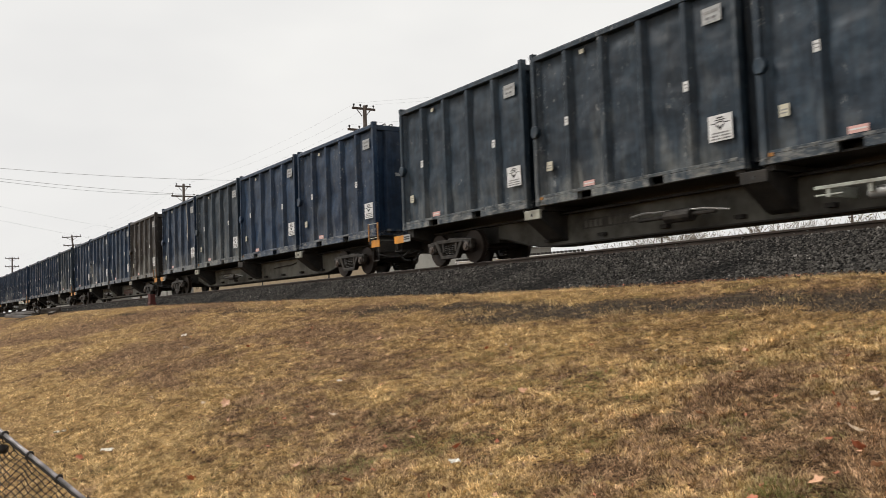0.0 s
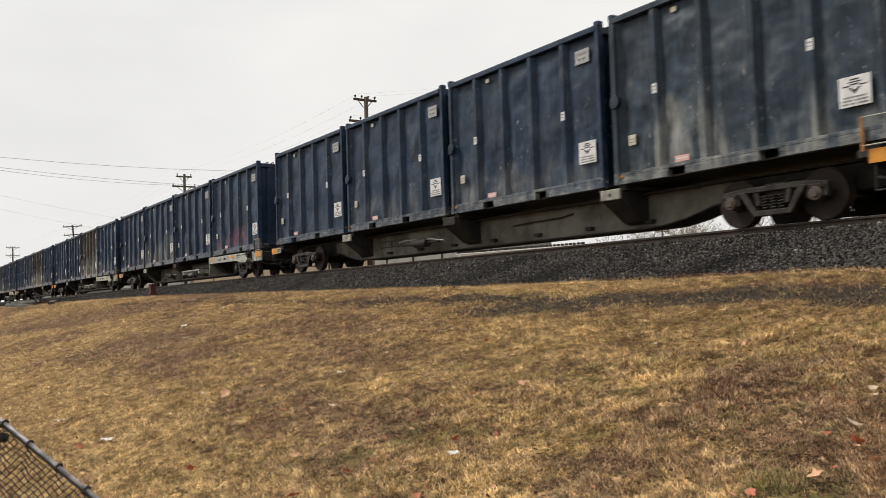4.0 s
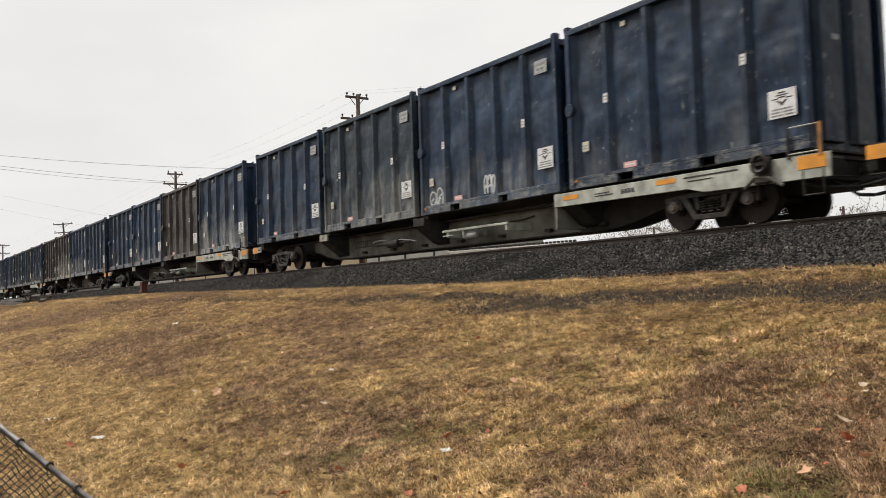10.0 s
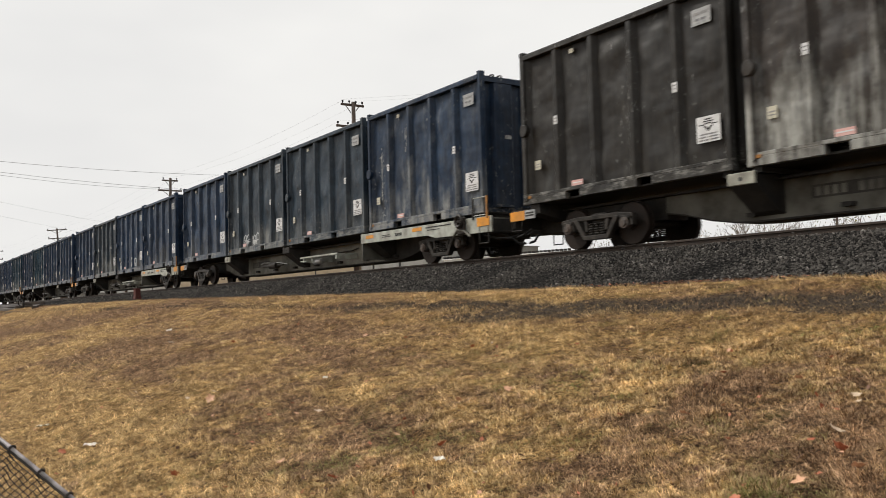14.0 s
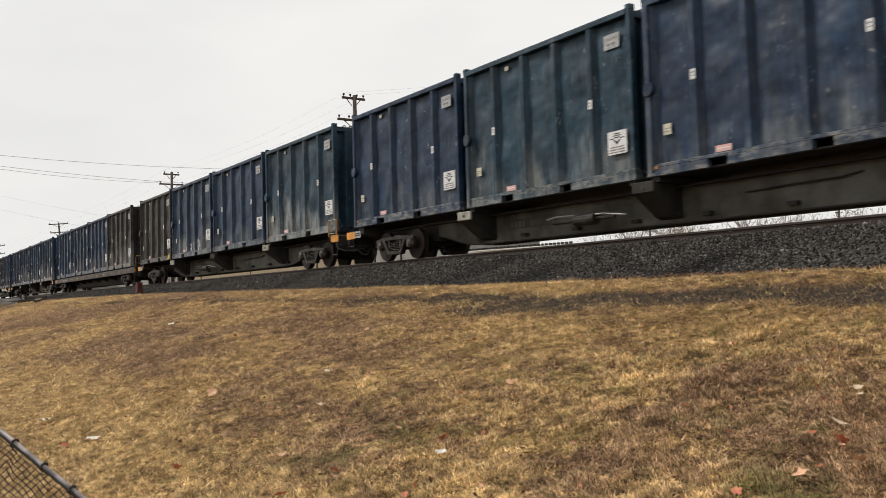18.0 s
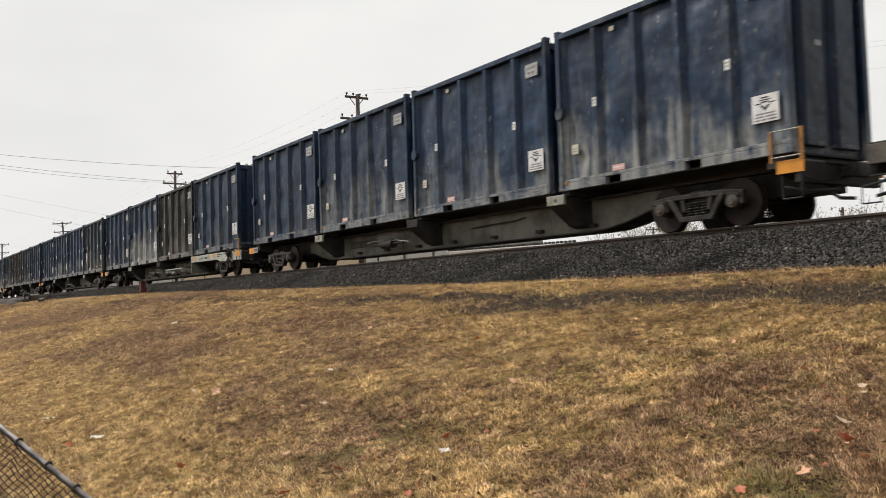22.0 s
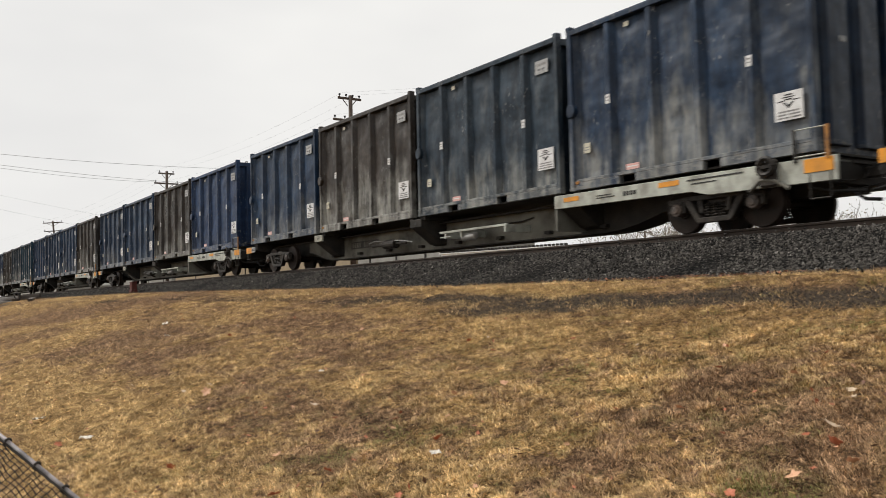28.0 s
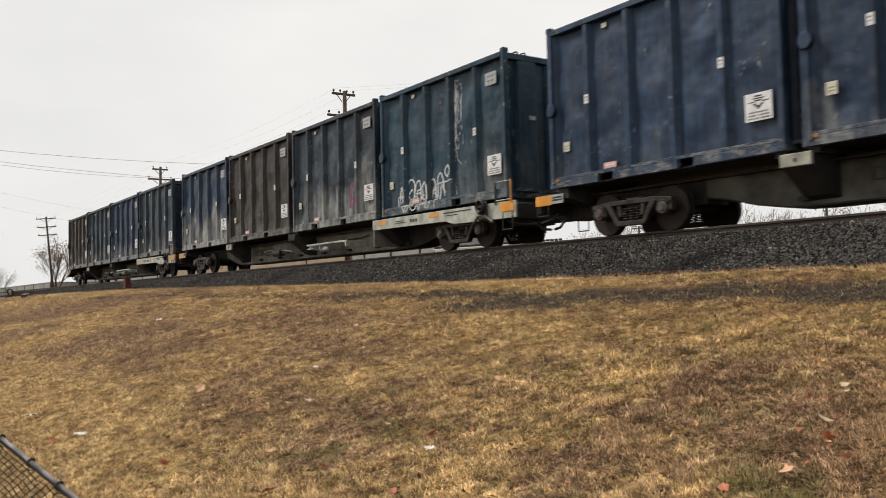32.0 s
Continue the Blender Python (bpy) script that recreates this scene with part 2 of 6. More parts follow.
def tube(bm, points, radius, sides=8):
    """A round bar along points."""
    rings = []
    pts = [Vector(p) for p in points]
    for i, p in enumerate(pts):
        d = (pts[min(i + 1, len(pts) - 1)] - pts[max(i - 1, 0)]).normalized()
        u = d.cross(Vector((0, 0, 1)))
        u = u.normalized() if u.length > 1e-4 else Vector((1, 0, 0))
        w = d.cross(u)
        r = radius[i] if isinstance(radius, (list, tuple)) else radius
        rings.append([bm.verts.new(p + r * (math.cos(2 * math.pi * k / sides) * u + math.sin(2 * math.pi * k / sides) * w)) for k in range(sides)])
    for a, b in zip(rings, rings[1:]):
        for k in range(sides):
            bm.faces.new((a[k], a[(k + 1) % sides], b[(k + 1) % sides], b[k]))
    bm.faces.new(rings[0][::-1])
    bm.faces.new(rings[-1])


def disc(bm, c, axis, r, a, b, sides=20):
    """A solid cylinder round an axis through c from a to b."""
    ring = [(r * math.cos(2 * math.pi * k / sides), r * math.sin(2 * math.pi * k / sides)) for k in range(sides)]
    o = {"x": (c[1], c[2]), "y": (c[0], c[2]), "z": (c[0], c[1])}[axis]
    prism(bm, [(o[0] + p, o[1] + q) for p, q in ring], axis, a, b)


def bevelled(bm, width=0.008):
    bmesh.ops.recalc_face_normals(bm, faces=bm.faces)
    edges = [e for e in bm.edges if len(e.link_faces) == 2 and e.calc_face_angle(0) > 0.6]
    bmesh.ops.bevel(bm, geom=edges, offset=width, segments=1, affect="EDGES", clamp_overlap=True)
    return bm


def mesh_of(name, bm, material, smooth=False):
    bmesh.ops.recalc_face_normals(bm, faces=bm.faces)
    me = bpy.data.meshes.new(name)
    bm.to_mesh(me)
    bm.free()
    me.materials.append(material)
    if smooth:
        me.polygons.foreach_set("use_smooth", [True] * len(me.polygons))
    return me


def part(name, bm, material, parent, label="", at=None, smooth=False):
    ob = new(name, mesh_of(name, bm, material, smooth) if isinstance(bm, bmesh.types.BMesh) else bm)
    ob.parent = parent
    if at is not None:
        ob.matrix_basis = at
    if label:
        tagged(ob, label)
    return ob


def made(*boxes, bevel=0.0):
    bm = bmesh.new()
    for b in boxes:
        box(bm, *b)
    return bevelled(bm, bevel) if bevel else bm


# ---- ground, ballast and track ----
PROFILE = ((-4000, -3.6), (-60, -3.5), (0, -3.36), (1.1, -3.30), (2, -3.02), (4, -2.42), (5, -2.10), (8, -1.40), (9.2, -1.10), (10, -0.97), (11, -0.92), (13, -0.95), (17.5, -0.95), (20, -1.25), (60, -1.5), (4000, -1.6))


def rise(x):
    """The crest lies higher towards the far end of the bank."""
    return 0.24 * max(0.0, min(1.0, (-x - 14) / 27)) if x > -400 else 0.0


def ground_z(x, y):
    for (y0, z0), (y1, z1) in zip(PROFILE, PROFILE[1:]):
        if y <= y1:
            f = (y - y0) / (y1 - y0)
            z = z0 + (z1 - z0) * f
            break
    z += rise(x) * max(0.0, min(1.0, (y - 7.0) / 2.2)) * max(0.0, min(1.0, (13.0 - y) / 0.6))
    wave = 0.05 * noise.noise((x * 0.35, y * 0.5, 3.1)) + 0.02 * noise.noise((x * 1.3, y * 1.6, 7.7))
    return z + wave * max(0.0, min(1.0, (10.8 - y) / 1.5))


def dark_strip(x, y):
    """How much of the cinder patch along the crest covers a place."""
    f = noise.noise((x * 0.22, y * 0.9, 9.0)) + 0.35 * noise.noise((x * 0.9, y * 2.2, 2.0))
    band = 1.0 - abs(y - 8.75 - 0.25 * noise.noise((x * 0.15, 4.0, 0.0))) / 0.6
    return 0.9 * max(0.0, min(1.0, (band + 1.15 * f) * 1.5)) if x > -14 else 0.8 * max(0.0, min(1.0, (band + 0.9 * f - 0.6) * 1.5))


def span(a, b, step):
    return [a + (b - a) * i / max(1, round((b - a) / step)) for i in range(max(1, round((b - a) / step)) + 1)]


# centre, half lengths, strength and slant of each patch
THATCH = ((-39.0, 7.4, 8.0, 1.1, 3.0, 0.30), (-30.0, 9.5, 3.5, 0.6, 1.3, 0.05), (-33, 5.0, 3.0, 0.45, 0.9, 0.35), (-23.8, 4.4, 2.8, 0.6, 1.5, 0.6), (-16.9, 5.15, 1.4, 0.55, 1.4, 0.3), (-18.0, 6.9, 1.2, 0.6, 1.2, 0.3), (-12.3, 5.5, 0.6, 0.65, 1.0), (-15.8, 7.2, 1.2, 0.9, 0.7), (-11.4, 4.3, 0.5, 0.5, 1.0),
          (-9.2, 3.9, 0.5, 0.45, 1.0), (-7.75, 4.2, 0.6, 0.6, 1.2), (-4.75, 4.05, 0.50, 0.35, 1.5), (-4.76, 4.95, 0.3, 0.4, 1.0), (-4.6, 5.7, 0.35, 0.45, 1.0), (-3.2, 4.7, 0.4, 0.5, 0.9), (-6.7, 4.9, 0.3, 0.3, 0.8), (-3.5, 5.2, 1.2, 1.5, 0.12))
STRAW = ((-57, 8.5, 12, 0.85, 2.2, 0.105), (-32.0, 6.6, 3.5, 0.6, 1.9, 0.36), (-29.2, 4.45, 2.2, 0.55, 1.5, 0.52), (-13.9, 2.5, 6, 0.7, 0.8), (-12.9, 4.1, 1.0, 0.7, 0.8), (-9.1, 5.0, 0.6, 0.6, 1.0), (-5.8, 6.0, 0.5, 0.6, 1.0), (-5.45, 4.2, 0.5, 0.7, 1.0), (-9.9, 2.3, 0.8, 0.5, 0.7))


def thatch(x, y):
    """Brown thatch (positive) or clean straw (negative): soft-edged worn and grown patches of the bank."""
    x += 0.035 * abs(x) * noise.noise((x * 0.9, y * 1.3, 6.0))
    y += 0.35 * noise.noise((x * 0.8, y * 1.6, 1.5))
    v = 0.0
    for side, patches in ((1, THATCH), (-1, STRAW)):
        for cx, cy, rx, ry, s, *slant in patches:
            d = ((x - cx) / rx) ** 2 + ((y - cy - sum(slant) * (x - cx)) / ry) ** 2
            if d < 6:
                v += side * s * math.exp(-d)
    return max(-2.0, min(2.0, v))


def grass_mix(n):
    """How far the straw gives way to brown thatch: broad patches broken into small clumps."""
    wide, v = n.coords((0.6, 1.0, 1.0)), n.coords()
    band = n.coords((0.30, 1.0, 1.0))
    a, b, c = n.noise(band, 0.60, 4, 0.6), n.noise(wide, 2.9, 6, 0.70), n.noise(v, 11.0, 4, 0.68)
    sep = n.add("ShaderNodeSeparateXYZ", [("Vector", n.add("ShaderNodeTexCoord").outputs["Object"])])
    x, y = sep.outputs["X"], sep.outputs["Y"]
    worn_end = n.math("MULTIPLY", n.between(x, -8.0, -3.5), 0.004)
    upper = n.math("MULTIPLY", n.math("MULTIPLY", n.between(y, 3.2, 5.2), n.between(x, -10.0, -19.0)), 0.022)
    foot = n.math("MULTIPLY", n.math("MULTIPLY", n.between(y, 4.2, 2.8), n.between(x, -4.5, -7.0)), -0.040)
    stripe = n.math("MULTIPLY", n.math("SUBTRACT", n.ramp(n.noise(band, 0.45, 3, 0.5), 0.43, 0.57), 0.5), 0.085)
    stripe = n.math("MULTIPLY", stripe, n.between(x, -5.0, -14.0))
    patch = n.add("ShaderNodeAttribute")
    patch.attribute_name = "thatch"
    spots = n.math("MULTIPLY", patch.outputs["Fac"], 0.055)
    area = n.math("ADD", n.math("ADD", worn_end, n.math("MULTIPLY", stripe, 0.6)), n.math("ADD", n.math("ADD", upper, foot), spots))
    return n.math("ADD", area, n.math("ADD", n.math("MULTIPLY", a, 0.25), n.math("ADD", n.math("MULTIPLY", b, 0.45), n.math("MULTIPLY", c, 0.30))))


def clumps(n, c):
    """Tufts and gaps, half-metre down to hand-wide, with wear and shade put into colour."""
    v = n.coords((0.8, 1.0, 1.0))
    c = n.mix(1.0, c, n.ramp(n.noise(v, 2.3, 7, 0.72), 0.40, 0.60, (0.68, 0.66, 0.65, 1), (1.17, 1.17, 1.16, 1)), "MULTIPLY")
    return n.mix(1.0, c, n.ramp(n.noise(n.coords((0.9, 1.0, 1.0), n.add("ShaderNodeCombineXYZ", X=7.3, Y=2.1).outputs[0]), 6.5, 5, 0.68), 0.40, 0.60, (0.66, 0.64, 0.63, 1), (1.22, 1.22, 1.21, 1)), "MULTIPLY")


def grass_ground():
    n = Nodes("dry_grass_ground")
    v = n.coords()
    mid = n.noise(v, 2.6, 5, 0.62)
    fine = n.noise(v, 34, 6, 0.72)
    # the dark ends of both ramps stand for shade between the tufts
    straw = n.ramp(fine, 0.39, 0.61, (0.050, 0.031, 0.016, 1), (0.47, 0.303, 0.128, 1))
    brown = n.ramp(fine, 0.39, 0.61, (0.025, 0.016, 0.011, 1), (0.29, 0.182, 0.105, 1))
    c = n.mix(n.ramp(grass_mix(n), 0.480, 0.550), straw, brown)
    coarse = n.noise(v, 13.0, 6, 0.72)
    c = n.mix(1.0, c, n.ramp(coarse, 0.37, 0.63, (0.45, 0.43, 0.41, 1), (1.65, 1.63, 1.60, 1)), "MULTIPLY")
    green = n.math("MULTIPLY", n.ramp(n.noise(v, 1.6, 4), 0.62, 0.72), 0.35)
    c = n.mix(green, c, (0.10, 0.12, 0.035))
    c = clumps(n, c)
    bare = n.add("ShaderNodeAttribute")
    bare.attribute_name = "bare_soil"
    c = n.mix(bare.outputs["Fac"], c, n.ramp(fine, 0.32, 0.68, (0.020, 0.017, 0.014, 1), (0.095, 0.078, 0.064, 1)))
    n.bump(n.math("ADD", fine, n.math("MULTIPLY", mid, 0.6)), 0.9, 0.06)
    return n.done(c, 0.95, 0.0, 0.05)


def stone_material():
    n = Nodes("ballast_stone")
    geo = n.add("ShaderNodeNewGeometry")
    v = n.coords()
    fine = n.noise(v, 60, 4)
    tint = n.ramp(geo.outputs["Random Per Island"], 0.0, 1.0, (0.0072, 0.0069, 0.0065, 1), (0.112, 0.103, 0.093, 1))
    c = n.mix(1.0, tint, n.ramp(fine, 0.3, 0.7, (0.7, 0.7, 0.7, 1), (1.3, 1.3, 1.3, 1)), "MULTIPLY")
    c = n.mix(n.ramp(geo.outputs["Random Per Island"], 0.975, 0.99), c, (0.22, 0.205, 0.19))
    return n.done(c, 0.9, 0.0, 0.15)


def cinder_material():
    n = Nodes("dark_cinders")
    geo = n.add("ShaderNodeNewGeometry")
    c = n.ramp(geo.outputs["Random Per Island"], 0.0, 1.0, (0.011, 0.009, 0.0075, 1), (0.125, 0.098, 0.074, 1))
    return n.done(c, 0.9, 0.0, 0.1)


def bed_material():
    n = Nodes("ballast_bed")
    v = n.coords()
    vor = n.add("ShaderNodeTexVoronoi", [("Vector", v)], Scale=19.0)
    # near-black cell edges are the shade between stones, put into the colour
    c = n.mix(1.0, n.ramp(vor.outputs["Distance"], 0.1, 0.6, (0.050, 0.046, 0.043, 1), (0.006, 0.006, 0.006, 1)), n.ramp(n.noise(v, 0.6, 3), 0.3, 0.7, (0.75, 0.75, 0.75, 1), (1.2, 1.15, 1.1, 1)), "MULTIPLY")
    n.bump(n.math("SUBTRACT", 1.0, vor.outputs["Distance"]), 1.0, 0.05)
    return n.done(c, 0.95, 0.0, 0.05)


GRASS, STONE, BED, CINDER = grass_ground(), stone_material(), bed_material(), cinder_material()


def build_ground():
    xs = [-4000, -1500, -600, -300, -180] + span(-120, -45, 2.5) + span(-44, 8, 0.25) + [20, 60, 150, 400, 1500, 4000]
    ys = [-4000, -800, -200, -60, -25, -10] + span(-5, 0, 1.0) + span(0.5, 7.0, 0.3) + span(7.15, 11.5, 0.15) + [12.5, 13, 17.5, 18.5, 20, 30, 60, 140, 400, 1500, 4000]
    verts = [(x, y, ground_z(x, y)) for y in ys for x in xs]
    w = len(xs)
    faces = [(j * w + i, j * w + i + 1, (j + 1) * w + i + 1, (j + 1) * w + i) for j in range(len(ys) - 1) for i in range(w - 1)]
    me = bpy.data.meshes.new("ground")
    me.from_pydata(verts, [], faces)
    me.materials.append(GRASS)
    me.polygons.foreach_set("use_smooth", [True] * len(me.polygons))
    soil = me.attributes.new("bare_soil", "FLOAT", "POINT")
    soil.data.foreach_set("value", [dark_strip(x, y) if 7 < y < 10.6 else 0.0 for x, y, z in verts])
    patch = me.attributes.new("thatch", "FLOAT", "POINT")
    patch.data.foreach_set("value", [thatch(x, y) if -70 < x < 10 and 0 < y < 11 else 0.0 for x, y, z in verts])
    tagged(new("ground", me), "dry straw-coloured grass bank sloping up to the railway", "ground", kind="structure")


SHOULDER = ((10.85, -1.05), (11.05, -0.90), (12.72, -0.22), (13.1, -0.19), (15.85, -0.19), (16.2, -0.22), (17.9, -0.95), (17.9, -1.3), (10.85, -1.3))


def build_ballast():
    bm = bmesh.new()
    xs = [-1200, -400, -150] + span(-100, 10, 1.0) + [60, 300, 1200]
    rows = []
    for x in xs:
        row = []
        for i, (y, z) in enumerate(SHOULDER):
            dy = 0.12 * noise.noise((x * 0.45, i * 3.0, 1.0)) if i < 3 else 0.0
            row.append(bm.verts.new((x, y + dy, z + (0.03 * noise.noise((x * 0.6, i * 5.0, 4.0)) if 0 < i < 3 else 0))))
        rows.append(row)
    for a, b in zip(rows, rows[1:]):
        for k in range(len(SHOULDER) - 1):
            bm.faces.new((a[k], b[k], b[k + 1], a[k + 1]))
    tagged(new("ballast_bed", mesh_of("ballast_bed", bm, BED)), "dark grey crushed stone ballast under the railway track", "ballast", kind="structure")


def build_stones():
    """Loose stones on the near shoulder and between the sleepers."""
    rng = np.random.default_rng(5)
    base = np.array([(1, 0, 0), (-1, 0, 0), (0, 1, 0), (0, -1, 0), (0, 0, 1), (0, 0, -1)], float)
    tri = np.array([(0, 2, 4), (2, 1, 4), (1, 3, 4), (3, 0, 4), (2, 0, 5), (1, 2, 5), (3, 1, 5), (0, 3, 5)])
    count = 60000
    x = -6.0 - 64.0 * rng.random(count) ** 1.5
    f = rng.random(count)
    y = 10.95 + f * 2.3
    z = np.where(y < 12.72, -0.93 + (y - 11.0) / 1.72 * 0.71, -0.205)
    size = rng.uniform(0.015, 0.037, count) * (1 + 0.006 * np.abs(x))
    scatter = rng.random(count) < 0.02
    y = np.where(scatter, y - rng.random(count) * 1.0, y)
    z = np.where(y < 11.0, -0.93, z)
    rot = rng.normal(size=(count, 3, 3))
    q = np.linalg.qr(rot)[0]
    shape = base[None] * rng.uniform(0.55, 1.25, (count, 6, 1)) * size[:, None, None]
    pts = np.einsum("nij,nkj->nki", q, shape) + np.stack([x, y, z], 1)[:, None]
    me = bpy.data.meshes.new("ballast_stones")
    faces = (tri[None] + 6 * np.arange(count)[:, None, None]).reshape(-1, 3)
    me.from_pydata(pts.reshape(-1, 3).tolist(), [], faces.tolist())
    me.materials.append(STONE)
    tagged(new("ballast_stones", me), "loose dark crushed stones on the ballast shoulder", "stones", kind="stuff")


def build_track():
    head = ((-0.036, 0.0), (0.036, 0.0), (0.037, -0.035), (0.010, -0.048), (0.009, -0.135), (0.07, -0.160), (0.075, -0.175), (-0.075, -0.175), (-0.07, -0.160), (-0.009, -0.135), (-0.010, -0.048), (-0.037, -0.035))
    for side in (-1, 1):
        bm = bmesh.new()
        prism(bm, [(TRACK + side * 0.753 + a, b) for a, b in head], "x", -1200, 1200)
        rail = tagged(new("rail", mesh_of("rail", bm, RAIL_SIDE)), "rusty brown steel rail with a worn bright head", "rail", "rails of the track")
        bm = bmesh.new()
        box(bm, -1200, 1200, TRACK + side * 0.753 - 0.028, TRACK + side * 0.753 + 0.028, 0.0, 0.003)
        part("running_surface", bm, TREAD, rail, "polished running surface")
    tie = mesh_of("sleeper", made((-0.115, 0.115, TRACK - 1.3, TRACK + 1.3, -0.36, -0.172), bevel=0.012), TIMBER)
    for i in range(130):
        m = pose(-68 + i * 0.54, random.uniform(-0.03, 0.03), random.uniform(-0.006, 0.004), 0, 0, random.uniform(-0.1, 0.1))
        ob = new("sleeper", tie)
        ob.matrix_basis = m
        tagged(ob, "dark creosoted timber railway sleeper bedded in ballast", "sleeper", "sleepers of the track")


build_ground()
build_ballast()
build_stones()
build_track()


# ---- containers ----
RIBS = (1.195, 2.39, 3.565, 4.77)  # left edges of the ribs from the left end
RIB_W, DEEP = 0.13, 0.13
HALF, WIDE = LENGTH / 2, 1.22


def rib_outline(u):
    return [(u - 0.06, -WIDE + DEEP + 0.01), (u, -WIDE), (u + RIB_W, -WIDE), (u + RIB_W + 0.10, -WIDE + DEEP + 0.01)]


def dented_panel(u0, u1, seed):
    """A sheet with shallow dents, 20 mm thick."""
    bm = bmesh.new()
    nx, nz = 10, 22
    grid = []
    for k in range(nz + 1):
        row = []
        for i in range(nx + 1):
            x, z = u0 + (u1 - u0) * i / nx, 0.2 + (HIGH - 0.33) * k / nz
            edge = min(i, nx - i, k, nz - k) / 3.0
            d = 0.075 * min(1.0, edge) * noise.noise((x * 1.5 + seed, z * 1.5, seed * 2.0)) - 0.015 * min(1.0, edge)
            row.append(bm.verts.new((x - HALF, -WIDE + DEEP + d, z)))
        grid.append(row)
    for a, b in zip(grid, grid[1:]):
        for i in range(nx):
            bm.faces.new((a[i], a[i + 1], b[i + 1], b[i]))
    return bm


def add_label(parent, name, u0, u1, z0, z1, mat, label, depth, bars=()):
    """A sticker with bars for print that cannot be read; bars: (u0, u1, z0, z1) in parts of the sticker."""
    y = -WIDE + depth
    ob = part(name, made((u0 - HALF, u1 - HALF, y - 0.004, y + 0.004, z0, z1)), mat, parent, label)
    if bars:
        bm = bmesh.new()
        for a, b, c, d in bars:
            box(bm, u0 + (u1 - u0) * a - HALF, u0 + (u1 - u0) * b - HALF, y - 0.007, y - 0.003, z0 + (z1 - z0) * c, z0 + (z1 - z0) * d)
        tagged(part("print", bm, (BLACK if name == "placard" else PRINT) if mat is not PINK else WHITE, ob), kind="stuff")
    return ob


def build_container(seed):
    """One 20-foot waste container; its origin is the middle of its underside."""
    root = new("waste_container")
    edges = [0.14] + [v for r in RIBS for v in (r + 0.02, r + RIB_W - 0.01)] + [LENGTH - 0.14]
    for i in range(5):
        part("wall_panel", dented_panel(edges[2 * i] - 0.06, edges[2 * i + 1] + 0.06, seed * 3.7 + i), PAINT, root, smooth=True)
    for u in RIBS:
        bm = bmesh.new()
        prism(bm, [(a - HALF, b) for a, b in rib_outline(u)], "z", 0.2, HIGH - 0.10)
        part("rib", bevelled(bm, 0.012), PAINT, root)
    for x, name in ((0.0, "corner_post"), (LENGTH - 0.12, "corner_post")):
        for s in (-1, 1):
            y0, y1 = sorted((s * WIDE, s * (WIDE - 0.16)))
            part(name, made((x - HALF, x + 0.12 - HALF, y0, y1, 0.0, HIGH), (x - HALF - 0.01, x + 0.13 - HALF, y0 - 0.004, y1 + 0.004, HIGH - 0.02, HIGH + 0.10), (x - HALF - 0.01, x + 0.13 - HALF, y0 - 0.004, y1 + 0.004, -0.004, 0.12), bevel=0.012), PAINT, root)
    # bottom rail with two fork pockets
    pockets, z1 = ((1.52, 1.98), (3.72, 4.12)), 0.24
    for s, name in ((-1, "bottom_rail"), (1, "bottom_rail")):
        y0, y1 = sorted((s * (WIDE - 0.005), s * (WIDE - 0.15)))
        cuts = [0.12, pockets[0][0], pockets[0][1], pockets[1][0], pockets[1][1], LENGTH - 0.12]
        bx = [(cuts[0] - HALF, cuts[-1] - HALF, y0, y1, 0.17, z1)]
        bx += [(cuts[2 * i] - HALF, cuts[2 * i + 1] - HALF, y0, y1, 0.0, 0.168) for i in range(3)]
        part(name, made(*bx, bevel=0.006), PAINT, root)
    # a black block set back in each pocket stands for its dark inside
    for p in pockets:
        part("fork_pocket", made((p[0] - HALF, p[1] - HALF, -WIDE + 0.42, WIDE - 0.42, 0.02, 0.165)), BLACK, root, "black block for the dark inside a fork pocket")
    # top rail with an overhanging lip
    for s in (-1, 1):
        y0, y1 = sorted((s * (WIDE + 0.015), s * (WIDE - 0.15)))
        part("top_rail", made((0.10 - HALF, LENGTH - 0.10 - HALF, y0, y1, HIGH - 0.115, HIGH), (0.13 - HALF, LENGTH - 0.13 - HALF, y0 + 0.03, y1 - 0.03, HIGH, HIGH + 0.03), bevel=0.012), PAINT, root)
    # far side, ends, floor and lid
    bm = bmesh.new()
    box(bm, 0.1 - HALF, LENGTH - 0.1 - HALF, WIDE - DEEP, WIDE - DEEP + 0.02, 0.2, HIGH - 0.1)
    for u in RIBS:
        box(bm, u - HALF, u + RIB_W - HALF, WIDE - DEEP, WIDE, 0.2, HIGH - 0.1)
    part("side_wall", bm, PAINT, root)
    for x, d in ((-HALF + 0.155, -1), (HALF - 0.155, 1)):
        x0, x1 = sorted((x, x + d * 0.02))
        part("end_wall", made((x0, x1, -WIDE + 0.12, WIDE - 0.12, 0.02, HIGH - 0.165), (*sorted((x, x + d * 0.145)), -WIDE + 0.16, WIDE - 0.16, HIGH - 0.16, HIGH - 0.02)), PAINT, root)
        for y in (-0.45, 0.54):
            bm = bmesh.new()
            prism(bm, [(x, y - 0.36), (x + d * 0.14, y - 0.29), (x + d * 0.14, y + 0.28), (x, y + 0.36)], "z", 0.16, HIGH - 0.165)
            part("end_rib", bevelled(bm, 0.012), PAINT, root)
    part("end_label", made((HALF - 0.016, HALF - 0.008, -0.42, -0.22, 1.98, 2.08)), DULL, root, "small dull end sticker")
    part("floor_plate", made((0.1 - HALF, LENGTH - 0.1 - HALF, -WIDE + 0.12, WIDE - 0.12, 0.0, 0.04)), STEEL_DARK, root)
